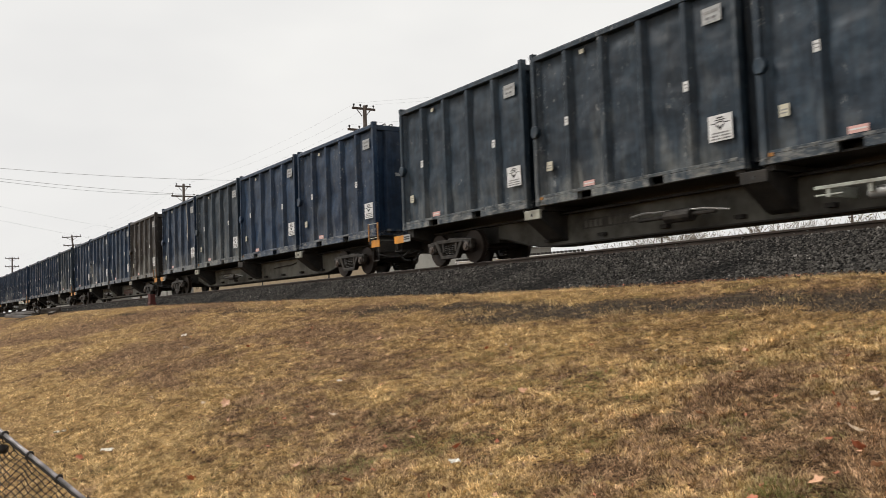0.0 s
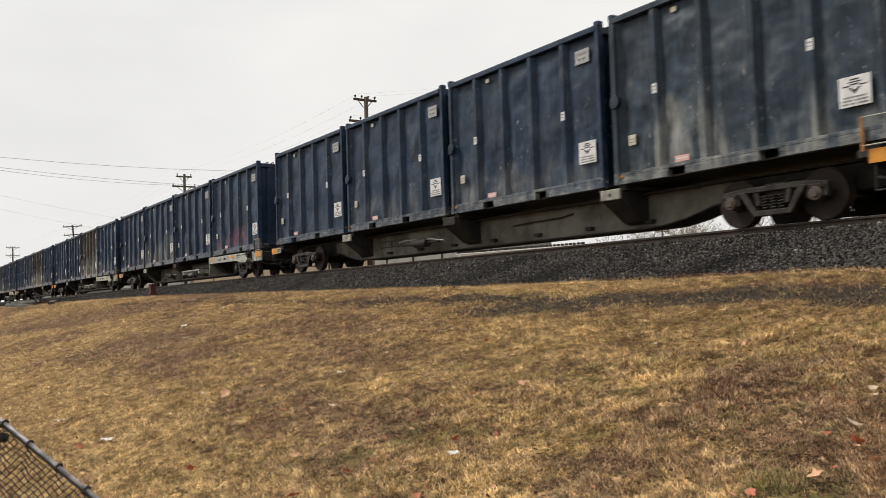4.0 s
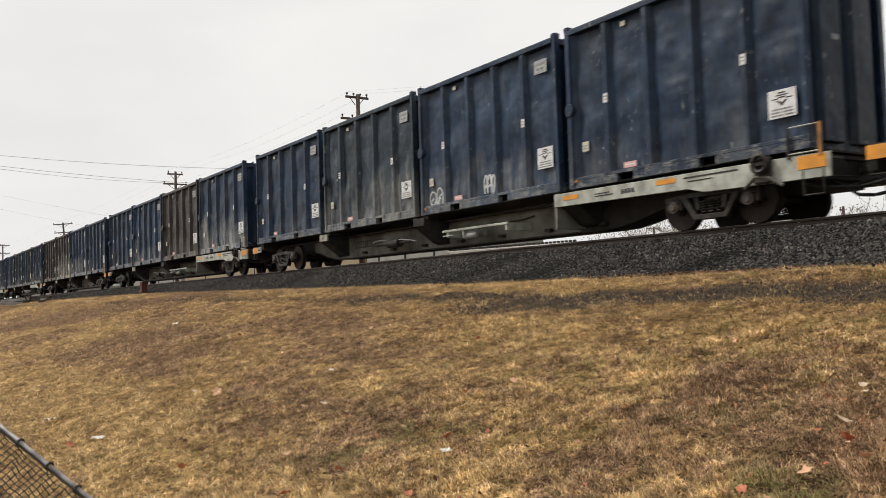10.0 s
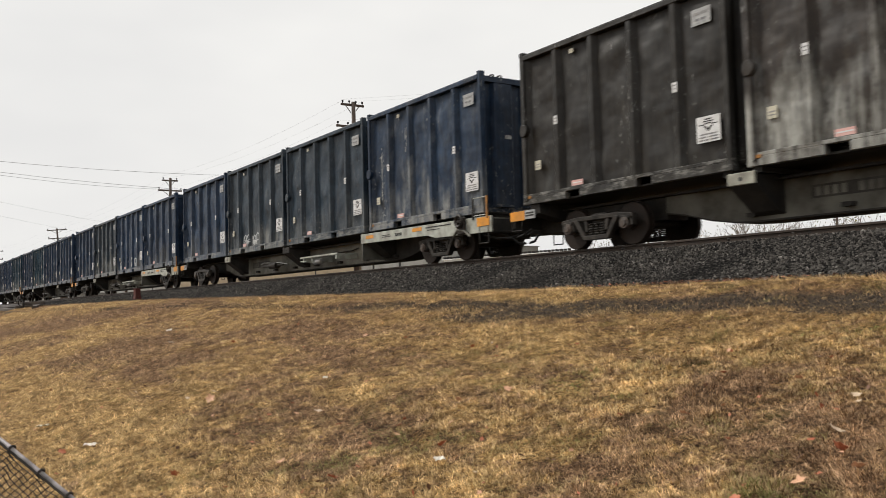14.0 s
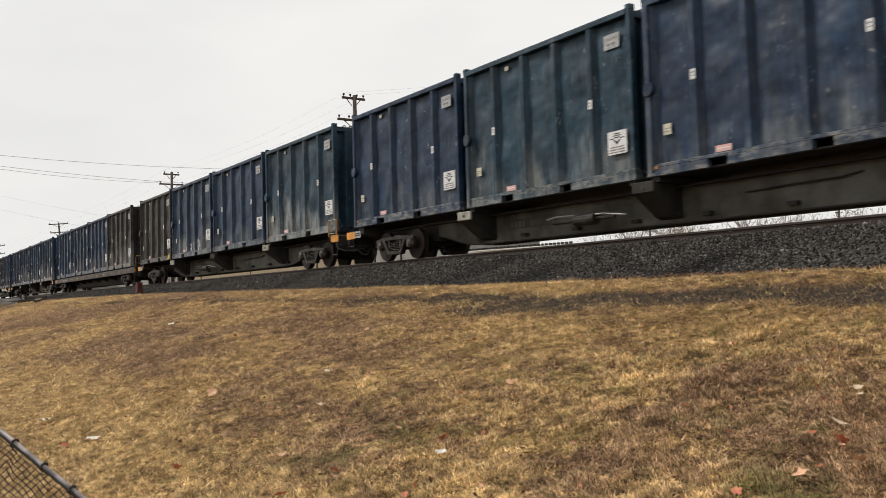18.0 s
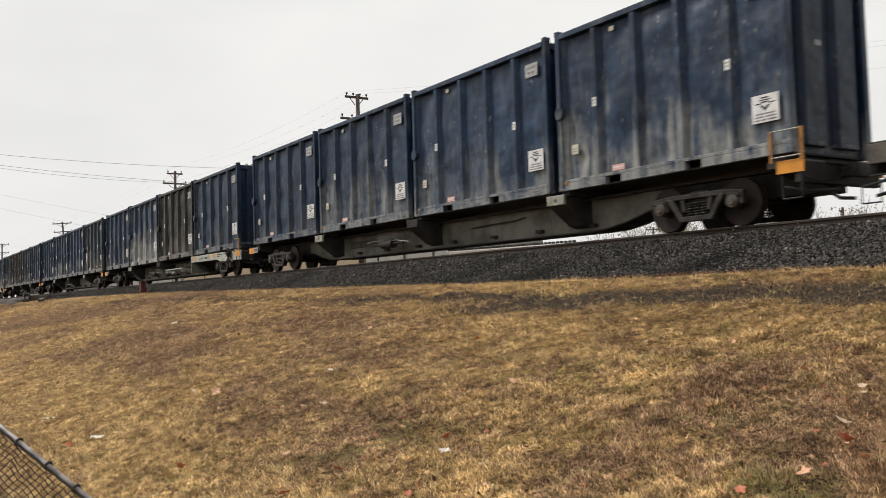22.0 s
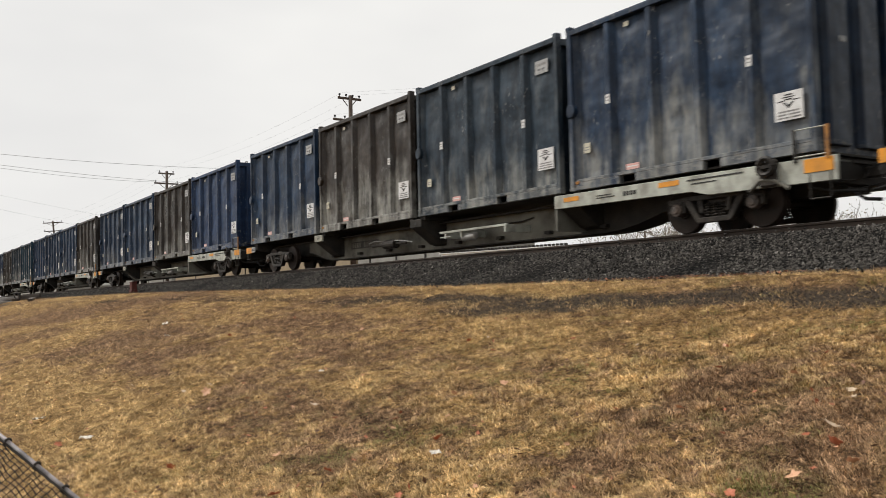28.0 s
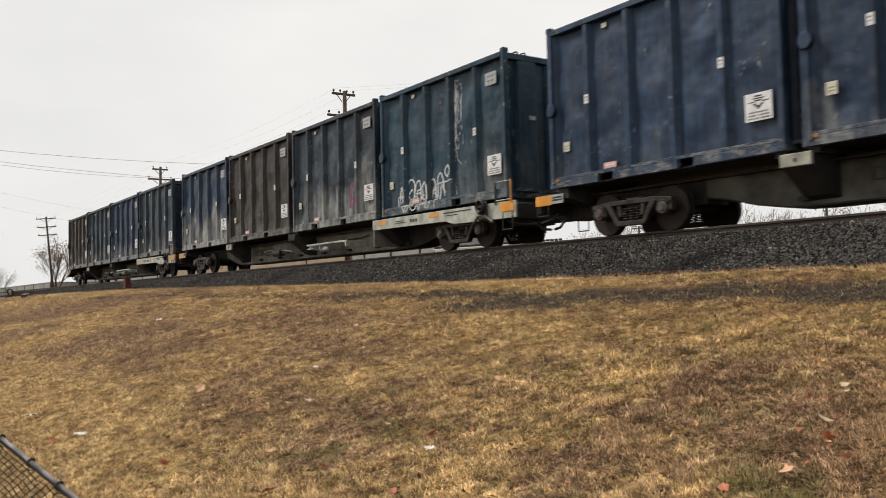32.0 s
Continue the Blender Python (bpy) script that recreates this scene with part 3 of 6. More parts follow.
    bm = made((0.1 - HALF, LENGTH - 0.1 - HALF, -WIDE + 0.14, WIDE - 0.14, HIGH - 0.03, HIGH + 0.015))
    part("lid", bm, PAINT, root)
    for y in (-0.75, -0.50):
        bm = bmesh.new()
        tube(bm, [(HALF - 0.25, y, HIGH + 0.01), (HALF - 0.2, y + 0.03, HIGH + 0.07), (HALF - 0.12, y + 0.06, HIGH + 0.07), (HALF - 0.08, y + 0.06, HIGH + 0.02)], 0.02, 6)
        part("lid_hook", bm, STEEL_DARK, root, "bent steel lid hook")
    # door gear at the left end: a locking bar with a round keeper
    bm = bmesh.new()
    tube(bm, [(0.15 - HALF, -WIDE + 0.005, 0.1), (0.15 - HALF, -WIDE + 0.005, HIGH - 0.12)], 0.042, 10)
    prism(bm, [(0.19 - HALF, -WIDE + 0.02), (0.33 - HALF, -WIDE + DEEP + 0.01), (0.12 - HALF, -WIDE + DEEP + 0.01)], "z", 0.22, HIGH - 0.11)
    part("locking_bar", bm, PAINT, root)
    bm = bmesh.new()
    prism(bm, [(0.13 + a - HALF, 1.78 + b) for a, b in ((-0.12, -0.04), (-0.07, -0.15), (0.07, -0.15), (0.15, -0.04), (0.15, 0.05), (0.07, 0.15), (-0.07, 0.15), (-0.12, 0.05))], "y", -WIDE - 0.075, -WIDE + 0.05)
    part("keeper", bevelled(bm, 0.02), PAINT, root, "faceted steel door keeper")
    # stickers
    sign = add_label(root, "placard", 5.29, 5.85, 0.62, 1.12, WHITE, "white square placard with black print", DEEP - 0.072, ((0.36, 0.64, 0.86, 0.91), (0.28, 0.72, 0.78, 0.82), (0.12, 0.36, 0.66, 0.70), (0.36, 0.64, 0.70, 0.745), (0.64, 0.88, 0.66, 0.70)))
    tagged(part("print", made(*[(5.29 + 0.56 * a - HALF, 5.29 + 0.56 * b - HALF, -WIDE + DEEP - 0.079, -WIDE + DEEP - 0.075, 0.62 + 0.5 * c, 0.62 + 0.5 * (c + 0.055)) for a, b, c in ((0.08, 0.30, 0.06), (0.34, 0.52, 0.06), (0.58, 0.92, 0.06), (0.10, 0.42, 0.17), (0.48, 0.90, 0.17), (0.14, 0.86, 0.28))]), PRINT, sign, "grey lines of small print"), kind="stuff")
    bm = bmesh.new()
    y = -WIDE + DEEP - 0.072
    prism(bm, [(5.29 + 0.56 * a - HALF, 0.62 + 0.5 * b) for a, b in ((0.30, 0.62), (0.50, 0.40), (0.70, 0.62), (0.60, 0.62), (0.5, 0.53), (0.40, 0.62))], "y", y - 0.007, y - 0.003)
    part("emblem", bm, BLACK, sign)
    add_label(root, "number_plate", 5.27, 5.73, 2.91, 3.23, DULL, "scuffed white number sticker with dark print", DEEP - 0.068, ((0.12, 0.40, 0.60, 0.78), (0.46, 0.86, 0.60, 0.78), (0.2, 0.42, 0.25, 0.40), (0.5, 0.75, 0.25, 0.40)))
    add_label(root, "warning_label", 1.70, 2.06, 0.262, 0.385, PINK, "faded pink warning strip", 0.045, ((0.08, 0.92, 0.42, 0.62),))
    add_label(root, "data_label", 0.42, 0.62, 0.80, 1.02, BEIGE, "small beige data sticker", DEEP - 0.068, ((0.15, 0.85, 0.5, 0.62), (0.15, 0.85, 0.25, 0.35)))
    for u, z in ((RIBS[0] + 0.005, 1.75), (RIBS[3] + 0.005, 1.72)):
        add_label(root, "small_label", u, u + 0.125, z, z + 0.20, WHITE, "small white sticker on a rib", -0.002, ((0.2, 0.8, 0.62, 0.75), (0.2, 0.8, 0.3, 0.4)))
    if seed != 1:
        part("corner_tag", made((0.17 - HALF, 0.30 - HALF, -WIDE - 0.006, -WIDE + 0.01, 0.13, 0.20), bevel=0.01), YELLOW, root, "small yellow lashing tag")
    add_label(root, "small_label", 1.72, 1.86, 3.30, 3.40, BEIGE, "small pale sticker under the top rail", DEEP - 0.055)
    return root


BLUE, SLATE, BROWN, TEAL, BRIGHT, OLIVE, SOOT = (0.0105, 0.0265, 0.058), (0.0145, 0.026, 0.040), (0.029, 0.0238, 0.0200), (0.010, 0.036, 0.061), (0.013, 0.032, 0.080), (0.0155, 0.027, 0.031), (0.0190, 0.0170, 0.0145)
WORDS = {BLUE: "dark blue", SLATE: "dark slate-blue", BROWN: "dark brown-grey", TEAL: "teal-blue", BRIGHT: "bright navy-blue", OLIVE: "dark green-grey", SOOT: "sooty brown-black"}
# four containers a car, from its trailing end: paint letter and how much pale grime (0 to 9)
PAINTS = {"b": BLUE, "s": SLATE, "n": BROWN, "t": TEAL, "r": BRIGHT, "o": OLIVE, "d": SOOT}
TRAIN = ("s2 s3 s1 s2", "b4 s3 b1 b2", "b2 b6 b2 n4", "b1 b3 b3 s5", "b2 b4 b1 b2", "b2 b2 n7 b3", "b2 b5 n8 b3", "b2 s5 b3 b1",
         "b2 b4 n2 b7", "d1 n8 b6 b3", "b2 s4 s2 b5", "b2 s5 b3 b2", "b2 t3 b2 b2", "d1 b3 b2 t6", "b2 b3 b4 d5", "b2 b5 b4 b6",
         "b4 b9 d3 b3", "b2 b6 b4 s4", "s5 n3 s3 b2", "b4 n7 s5 b5", "b4 b2 n4 r1", "b1 b3 b3 n6", "b7 n2 s6 t2", "n4 s4 b4 s3")
CAR_TYPE = "GPPPGGPGGPGGPPFPGPPGGGGG"
CONTAINERS = {}
moulds = [build_container(s) for s in (1, 2, 3, 4, 5)]


def place_containers():
    for k, row in enumerate(TRAIN):
        for j, code in enumerate(row.split()):
            n = k * 4 + j
            paint, grime = PAINTS[code[0]], int(code[1]) / 10
            ob = moulds[n] if n < 5 else copy_thing(moulds[(n * 7 + k) % 5], Matrix())
            CONTAINERS[k, j] = ob
            rng = random.Random(n)
            f = rng.uniform(0.85, 1.15)
            state = "with pale grime streaks" if grime > 0.45 else "with scuffed dented sides"
            tagged(ob, f"{WORDS[paint]} waste container {state} on a railcar", "container", "containers on the train")
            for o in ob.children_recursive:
                end = o.name.startswith("end_")  # the shade on the ends is put into darker paint, with little pale dust
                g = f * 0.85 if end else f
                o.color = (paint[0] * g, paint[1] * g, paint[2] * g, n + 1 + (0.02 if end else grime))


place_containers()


# ---- railcars ----
END = 3 * (LENGTH + GAP) + LENGTH  # the load's length
RADIUS = 0.455


def u_x(u):
    """Along the car: from the trailing container's end to the car's middle."""
    return u - END / 2


def build_bogie(parent, u):
    """A three-piece bogie, its origin at axle height."""
    base = part("bogie", made((-0.22, 0.22, -0.95, 0.95, -0.02, 0.30), (-0.35, 0.35, -0.4, 0.4, 0.30, 0.38), bevel=0.02), TRUCK, parent, "dirty cast steel bogie", pose(u_x(u), 0, RADIUS))
    for s in (-1, 1):
        y = s * 1.0
        bm = bmesh.new()
        a, b = y - 0.07, y + 0.07
        # top chord, two slanted arms, lower chord: the windows between them stay open
        prism(bm, [(-1.12, 0.11), (-1.12, 0.20), (-0.60, 0.25), (0.60, 0.25), (1.12, 0.20), (1.12, 0.11), (0.62, 0.15), (-0.62, 0.15)], "y", a, b)
        for q in (-1, 1):
            prism(bm, [(q * 0.72, 0.18), (q * 0.42, -0.25), (q * 0.29, -0.25), (q * 0.56, 0.18)], "y", a - 0.012, b + 0.012)
            prism(bm, [(q * 0.40, 0.17), (q * 0.30, 0.17), (q * 0.25, -0.10), (q * 0.35, -0.10)], "y", a + 0.015, b - 0.015)
            prism(bm, [(q * 0.72, 0.14), (q * 0.70, -0.06), (q * 0.77, -0.08), (q * 0.80, 0.14)], "y", a + 0.01, b - 0.01)
            prism(bm, [(q * 1.02, 0.14), (q * 1.03, -0.06), (q * 1.10, -0.06), (q * 1.12, 0.14)], "y", a + 0.01, b - 0.01)
            prism(bm, [(q * 0.74, 0.09), (q * 1.06, 0.09), (q * 1.04, 0.16), (q * 0.76, 0.16)], "y", a - 0.02, b + 0.02)
        prism(bm, [(-0.46, -0.19), (0.46, -0.19), (0.38, -0.29), (-0.38, -0.29)], "y", a - 0.015, b + 0.015)
        part("side_frame", bevelled(bm, 0.010), TRUCK, base)
        for cx in (-0.17, 0.0, 0.17):
            bm = bmesh.new()
            tube(bm, [(cx + 0.065 * math.cos(a), y + 0.065 * math.sin(a), -0.19 + 0.26 * a / (10 * math.pi)) for a in [10 * math.pi * i / 28 for i in range(29)]], 0.017, 4)
            part("spring", bm, TRUCK, base, "coil spring")
        for q in (-1, 1):
            bm = bmesh.new()
            disc(bm, (q * 0.89, 0, 0), "y", 0.125, *sorted((s * 0.92, s * 1.10)), 16)
            disc(bm, (q * 0.89, 0, 0), "y", 0.075, *sorted((s * 1.09, s * 1.13)), 10)
            part("bearing", bevelled(bm, 0.01), CAP, base, "rusty axle bearing cap")
    for q in (-1, 1):
        bm = bmesh.new()
        disc(bm, (0, 0, 0), "y", 0.085, -0.92, 0.92, 12)
        for s in (-1, 1):
            a, b = sorted((s * 0.70, s * 0.83))
            disc(bm, (0, 0, 0), "y", RADIUS, a, b, 36)
            a, b = sorted((s * 0.70, s * 0.672))
            disc(bm, (0, 0, 0), "y", RADIUS + 0.028, a, b, 36)
            a, b = sorted((s * 0.83, s * 0.87))
            disc(bm, (0, 0, 0), "y", 0.16, a, b, 16)
        part("wheelset_rear" if q < 0 else "wheelset_front", bevelled(bm, 0.012), WHEEL, base, "rusty steel wheelset", pose(q * 0.89, 0, 0))
    return base


def brackets(bm, u, s, wide=0.30):
    """A tapered cross-bearer that carries the containers' corners."""
    prism(bm, [(s * 0.34, 0.34), (s * 0.55, 0.40), (s * 1.17, 0.86), (s * 1.17, 1.05), (s * 0.34, 1.05)], "x", u_x(u) - wide, u_x(u) + wide)


def end_gear(root, u, way, pale):
    """End sill, coupler, hoses, step and reflectors. way: -1 trailing end, 1 leading end."""
    x = u_x(u)
    a, b = sorted((x, x - way * 0.14))
    part("end_sill", made((a, b, -1.18, 1.18, 0.62, 1.0), bevel=0.012), STEEL_DARK, root)
    bm = bmesh.new()
    a, b = sorted((x, x + way * 0.33))
    box(bm, a, b, -0.09, 0.09, 0.74, 0.94)
    a, b = sorted((x + way * 0.31, x + way * 0.42))
    box(bm, a, b, -0.17, 0.13, 0.70, 0.98)
    part("coupler", bevelled(bm, 0.03), TRUCK, root, "cast steel knuckle coupler")
    for pts, r in (([(x - way * 0.3, -0.38, 0.62), (x, -0.36, 0.47), (x + way * 0.14, -0.33, 0.36), (x + way * 0.40, -0.28, 0.33)], 0.032),
                   ([(x - way * 0.5, -0.95, 0.60), (x - way * 0.1, -0.85, 0.50), (x + way * 0.40, -0.7, 0.46)], 0.024),
                   ([(x - way * 0.1, -0.7, 0.62), (x + way * 0.15, -0.6, 0.50), (x + way * 0.40, -0.2, 0.62)], 0.014)):
        bm = bmesh.new()
        tube(bm, pts, r, 7)
        part("air_hose", bm, RUBBER, root, "black rubber brake hose", smooth=True)
    for s in (-1, 1):
        bm = bmesh.new()
        y, foot = s * (1.247 if pale and way > 0 else 1.20), 0.36 if way > 0 else 0.56
        e = x + (0 if way < 0 else 0.16 if pale else 0.06)  # the sill's end
        for dx in (0.06, 0.44):
            tube(bm, [(e - way * dx, y, 0.78), (e - way * dx, y, foot)], 0.014, 6)
        tube(bm, [(e - way * 0.06, y, foot), (e - way * 0.44, y, foot)], 0.016, 6)
        part("step", bm, STEEL_DARK, root, "steel stirrup step")
        a, b = sorted((e, e - way * (0.54 if way > 0 else 0.56)))
        part("reflector", made((a, b, y - 0.012, y + 0.012, 0.80, 1.03), bevel=0.004), ORANGE, root, "orange reflector plate")
    a, b = sorted((x - way * 0.57, x - way * 0.95))
    if way < 0:
        ob = part("marking_plate", made((a, b, -1.212, -1.19, 0.82, 1.03)), DULL, root, "white plate with dark print")
        part("print", made((a + 0.03, b - 0.03, -1.216, -1.21, 0.94, 0.98), (a + 0.03, b - 0.03, -1.216, -1.21, 0.88, 0.92)), BLACK, ob)
    # cut lever
    bm = bmesh.new()
    tube(bm, [(x + way * 0.03, -1.15, 0.72), (x + way * 0.05, -0.9, 0.66), (x + way * 0.06, -0.25, 0.70), (x + way * 0.22, -0.1, 0.99)], 0.012, 6)
    part("cut_lever", bm, STEEL_DARK, root)


def build_spine_car(pale):
    """A spine car with a fish-bellied centre girder; pale: with a pale side sill and pipework."""
    root = new("container_flat_car")
    low = [(0.25, 0.65), (3.7, 0.63), (4.2, 0.55), (4.9, 0.37), (5.5, 0.275), (6.0, 0.255), (END - 6.0, 0.255), (END - 5.5, 0.275), (END - 4.9, 0.37), (END - 4.2, 0.55), (END - 3.7, 0.63), (END - 0.25, 0.65)]
    bm = bmesh.new()
    mid = low[1:6] if pale else low[1:-1]  # the grey part
    if pale:
        mid = mid + [(18.7, 0.255)]
    prism(bm, [(u_x(u), z) for u, z in mid] + [(u_x(mid[-1][0]), 0.98), (u_x(mid[0][0]), 0.98)], "y", -0.34, 0.34)
    part("centre_girder", bevelled(bm, 0.01), SILL_GREY, root, "grey fish-bellied centre girder")
    # this end of the girder is coloured dark for the side sill's shade
    if pale:
        bm = bmesh.new()
        tail = [(18.704, 0.255)] + low[6:-1]
        prism(bm, [(u_x(u), z) for u, z in tail] + [(u_x(tail[-1][0]), 0.98), (u_x(tail[0][0]), 0.98)], "y", -0.335, 0.335)
        part("girder_end", bevelled(bm, 0.01), STEEL_DARK, root, "girder end coloured dark for shade behind the side sill")
    # coloured darker than the girder, for dirt and the containers' shade
    for u0, u1 in ((-0.50, mid[0][0] - 0.004), (END - 3.7 + 0.004, END)):
        part("stub_sill", made((u_x(u0), u_x(u1), -0.33, 0.33, 0.50, 0.98), bevel=0.01), STEEL_DARK, root, "dark stub sill over the bogie")
    bm = bmesh.new()
    belt = [(u_x(u), z - 0.02) for u, z in low[1:-1]]
    prism(bm, belt + [(xb, zb + 0.03) for xb, zb in belt[::-1]], "y", -0.38, 0.38)
    part("bottom_flange", bm, STEEL_DARK, root)
    part("top_flange", made((u_x(-0.2), u_x(END + 0.2), -0.45, 0.45, 0.98, 1.03)), STEEL_DARK, root)
    for s in (-1, 1):
        part("walkway", made((u_x(4.4), u_x(END - 4.4), *sorted((s * 0.45, s * 0.60)), 0.955, 0.98)), STEEL_DARK, root)
    for j in range(1, 4):
        u = j * (LENGTH + GAP) - GAP / 2
        for s in (-1, 1):
            bm = bmesh.new()
            brackets(bm, u, s)
            # dark steel instead of frame grey puts the shade under the containers in
            part("cross_bearer", bevelled(bm, 0.01), STEEL_DARK, root, "tapered cross-bearer under the container corners")
            y0, y1 = sorted((s * 1.14, s * 1.215))
            block = part("corner_block", made((u_x(u) - 0.30, u_x(u) + 0.30, y0, y1, 0.86, 1.09), bevel=0.012), STEEL_DARK if j == 2 else BLOCK, root, "pale corner pedestal with a black disc for its hole")
            # black disc on the block's face, painted in for the dark of a hole
            bm = bmesh.new()
            disc(bm, (u_x(u), 0, 0.97), "y", 0.04, *sorted((s * 1.21, s * 1.222)), 12)
            part("hole", bm, BLACK, block)
        for d in (-0.32, 0.32):
            part("pedestal", made((u_x(u) + d - 0.1, u_x(u) + d + 0.1, -1.15, 1.15, 1.05, DECK - 0.006)), STEEL_DARK, root)
    for u in (0.35, END - 0.35):
        part("pedestal", made((u_x(u) - 0.16, u_x(u) + 0.16, -1.15, 1.15, 1.03, DECK - 0.006)), STEEL_DARK, root)
        for s in (-1, 1):
            bm = bmesh.new()
            prism(bm, [(s * 0.34, 0.75), (s * 1.17, 0.92), (s * 1.17, 1.04), (s * 0.34, 1.04)], "x", u_x(u) - 0.2, u_x(u) + 0.2)
            part("cross_bearer", bm, STEEL_DARK, root)
    # small brackets and lettering bars on the girder
    bm = bmesh.new()
    for i in range(8):
        u = 5.9 + i * (END - 11.8) / 7
        for s in (-1, 1):
            y0, y1 = sorted((s * 0.34, s * 0.47))
            box(bm, u_x(u) - 0.10, u_x(u) + 0.10, y0, y1, 0.34, 0.42)
    tagged(part("girder_bracket", bm, STEEL_DARK, root, "small steel brackets along the girder"), kind="stuff")
    plate = part("print_panel", made((u_x(7.12), u_x(9.02), -0.350, -0.341, 0.555, 0.795)), PANEL_DARK, root, "dark panel behind the faded lettering")
    bm = bmesh.new()
    for i in range(11):
        if i != 4:
            box(bm, u_x(7.2) + i * 0.165, u_x(7.2) + i * 0.165 + 0.105, -0.355, -0.349, 0.595, 0.755)
    tagged(part("lettering", bm, SILL_GREY, plate, "faded pale lettering bars"), kind="stuff")
    # brake pipe and cylinder
    bm = bmesh.new()
    tube(bm, [(u_x(14.6), -0.37, 0.70), (u_x(15.6), -0.40, 0.73), (u_x(16.6), -0.40, 0.74), (u_x(17.0), -0.37, 0.80)], 0.02, 6)
    part("brake_pipe", bm, STEEL_DARK, root)
    bm = bmesh.new()
    disc(bm, (0, -0.78, 0.52), "x", 0.14, u_x(10.2), u_x(10.9), 14)
    disc(bm, (0, -0.78, 0.52), "x", 0.05, u_x(9.4), u_x(11.5), 8)
    part("brake_cylinder", bevelled(bm, 0.015), TRUCK, root, "grimy brake cylinder", smooth=False)
    bm = bmesh.new()
    tube(bm, [(u_x(9.2), -0.8, 0.62), (u_x(9.6), -0.82, 0.66), (u_x(11.2), -0.82, 0.60), (u_x(11.8), -0.78, 0.52)], 0.02, 6)
    part("brake_lever", bm, SILVER, root)
    if pale:
        bm = bmesh.new()
        x0, x1 = u_x(13.9), u_x(16.9)
        box(bm, x0, x1, -1.16, -1.10, 0.585, 0.645)
        box(bm, x0, x0 + 0.5, -1.15, -1.09, 0.47, 0.50)
        for x in (x0 + 0.25, x0 + 1.0, x1 - 0.08):
            box(bm, x - 0.035, x + 0.035, -1.15, -0.34, 0.44, 0.63)
        part("pipe_guard", bevelled(bm, 0.006), SILL_PALE, root, "pale steel bar frame under the deck")
        bm = bmesh.new()
        disc(bm, (0, -1.0, 0.44), "x", 0.10, x0 + 0.9, x0 + 1.5, 14)
        part("valve", bevelled(bm, 0.03), SILVER, root, "silver valve body", smooth=True)
        for s in (-1, 1):
            y0, y1 = sorted((s * 1.19, s * 1.245))
            bm = bmesh.new()
            prism(bm, [(u_x(18.82), 0.80), (u_x(22.8), 0.76), (u_x(23.2), 0.66), (u_x(END + 0.37), 0.63), (u_x(END + 0.37), 1.05), (u_x(18.82), 1.10)], "y", y0, y1)
            sill = part("side_sill", bevelled(bm, 0.008), SILL_PALE, root, "pale grey side sill with dark lettering")
            a, b = sorted((s * 1.245, s * 1.252))
            for u, w, z in ((19.15, 0.50, 0.93), (21.98, 0.52, 0.93)):
                part("reflector", made((u_x(u), u_x(u + w), a, b, z, z + 0.10)), ORANGE, sill, "orange reflector strip")
            bx = [(u_x(21.0) + i * 0.1, u_x(21.0) + i * 0.1 + 0.07, a, b, 0.88, 0.97) for i in range(4)]
            bx += [(u_x(20.2), u_x(20.65), a, b, 0.95, 0.97), (u_x(20.2), u_x(20.75), a, b, 0.90, 0.92), (u_x(22.7), u_x(24.0), a, b, 0.97, 1.0), (u_x(22.8), u_x(23.4), a, b, 0.90, 0.92)]
            tagged(part("lettering", made(*bx), BLACK, sill, "dark lettering bars"), kind="stuff")
        gear = part("hand_brake", made((u_x(24.36), u_x(24.74), -1.33, -1.25, 0.64, 1.12), bevel=0.04), TRUCK, root, "grimy hand brake gear on the sill")
        bm = bmesh.new()
        wheel = [(u_x(24.55) + 0.15 * math.cos(a), -1.37, 1.00 + 0.15 * math.sin(a)) for a in [2 * math.pi * i / 16 for i in range(17)]]
        tube(bm, wheel, 0.05, 6)
        box(bm, u_x(24.55) - 0.14, u_x(24.55) + 0.14, -1.385, -1.335, 0.97, 1.03)
        part("hand_wheel", bm, TRUCK, gear, "dirty brake hand wheel")
        bm = bmesh.new()
        tube(bm, [(u_x(24.15), -1.29, 0.60), (u_x(24.40), -1.31, 0.78), (u_x(24.70), -1.31, 0.74), (u_x(24.95), -1.29, 0.58)], 0.035, 6)
        part("brake_rod", bm, SILL_GREY, gear)
        bm = bmesh.new()
        prism(bm, [(u_x(18.82), 0.3), (u_x(18.9), 0.3), (u_x(18.9), 0.84), (u_x(18.82), 0.84)], "y", -1.23, -0.34)
        part("sill_bracket", bm, SILL_GREY, root)
    end_gear(root, -0.55, -1, pale)
    end_gear(root, END + 0.14, 1, pale)
    bm = bmesh.new()
    xa, xb = u_x(END - 0.40), u_x(END + 0.21)
    tube(bm, [(xa, -1.26, 1.09), (xb - 0.02, -1.26, 1.09), (xb, -1.26, 1.11), (xb, -1.26, 1.53), (xb - 0.02, -1.26, 1.55), (xa, -1.26, 1.55)], 0.013, 6)
    part("hand_rail", bm, SILL_PALE, root, "thin pale end rail")
    part("rail_post", made((xb - 0.034, xb + 0.034, -1.275, -1.245, 1.0, 1.57)), YELLOW, root, "yellow end rail post")
    part("rail_post", made((xa - 0.024, xa + 0.024, -1.275, -1.245, 1.0, 1.57)), STEEL_DARK if pale else YELLOW, root)
    for u0, u1, z in ((END - 0.02, END + 0.13, 1.0), (-0.54, 0.1, 1.03)):
        part("end_platform", made((u_x(u0), u_x(u1), -1.17, 1.17, z, z + 0.03)), SILL_GREY if z < 1.02 else STEEL_DARK, root, "grimy grey end platform")
    for u in (2.3, END - 2.3):
        build_bogie(root, u)
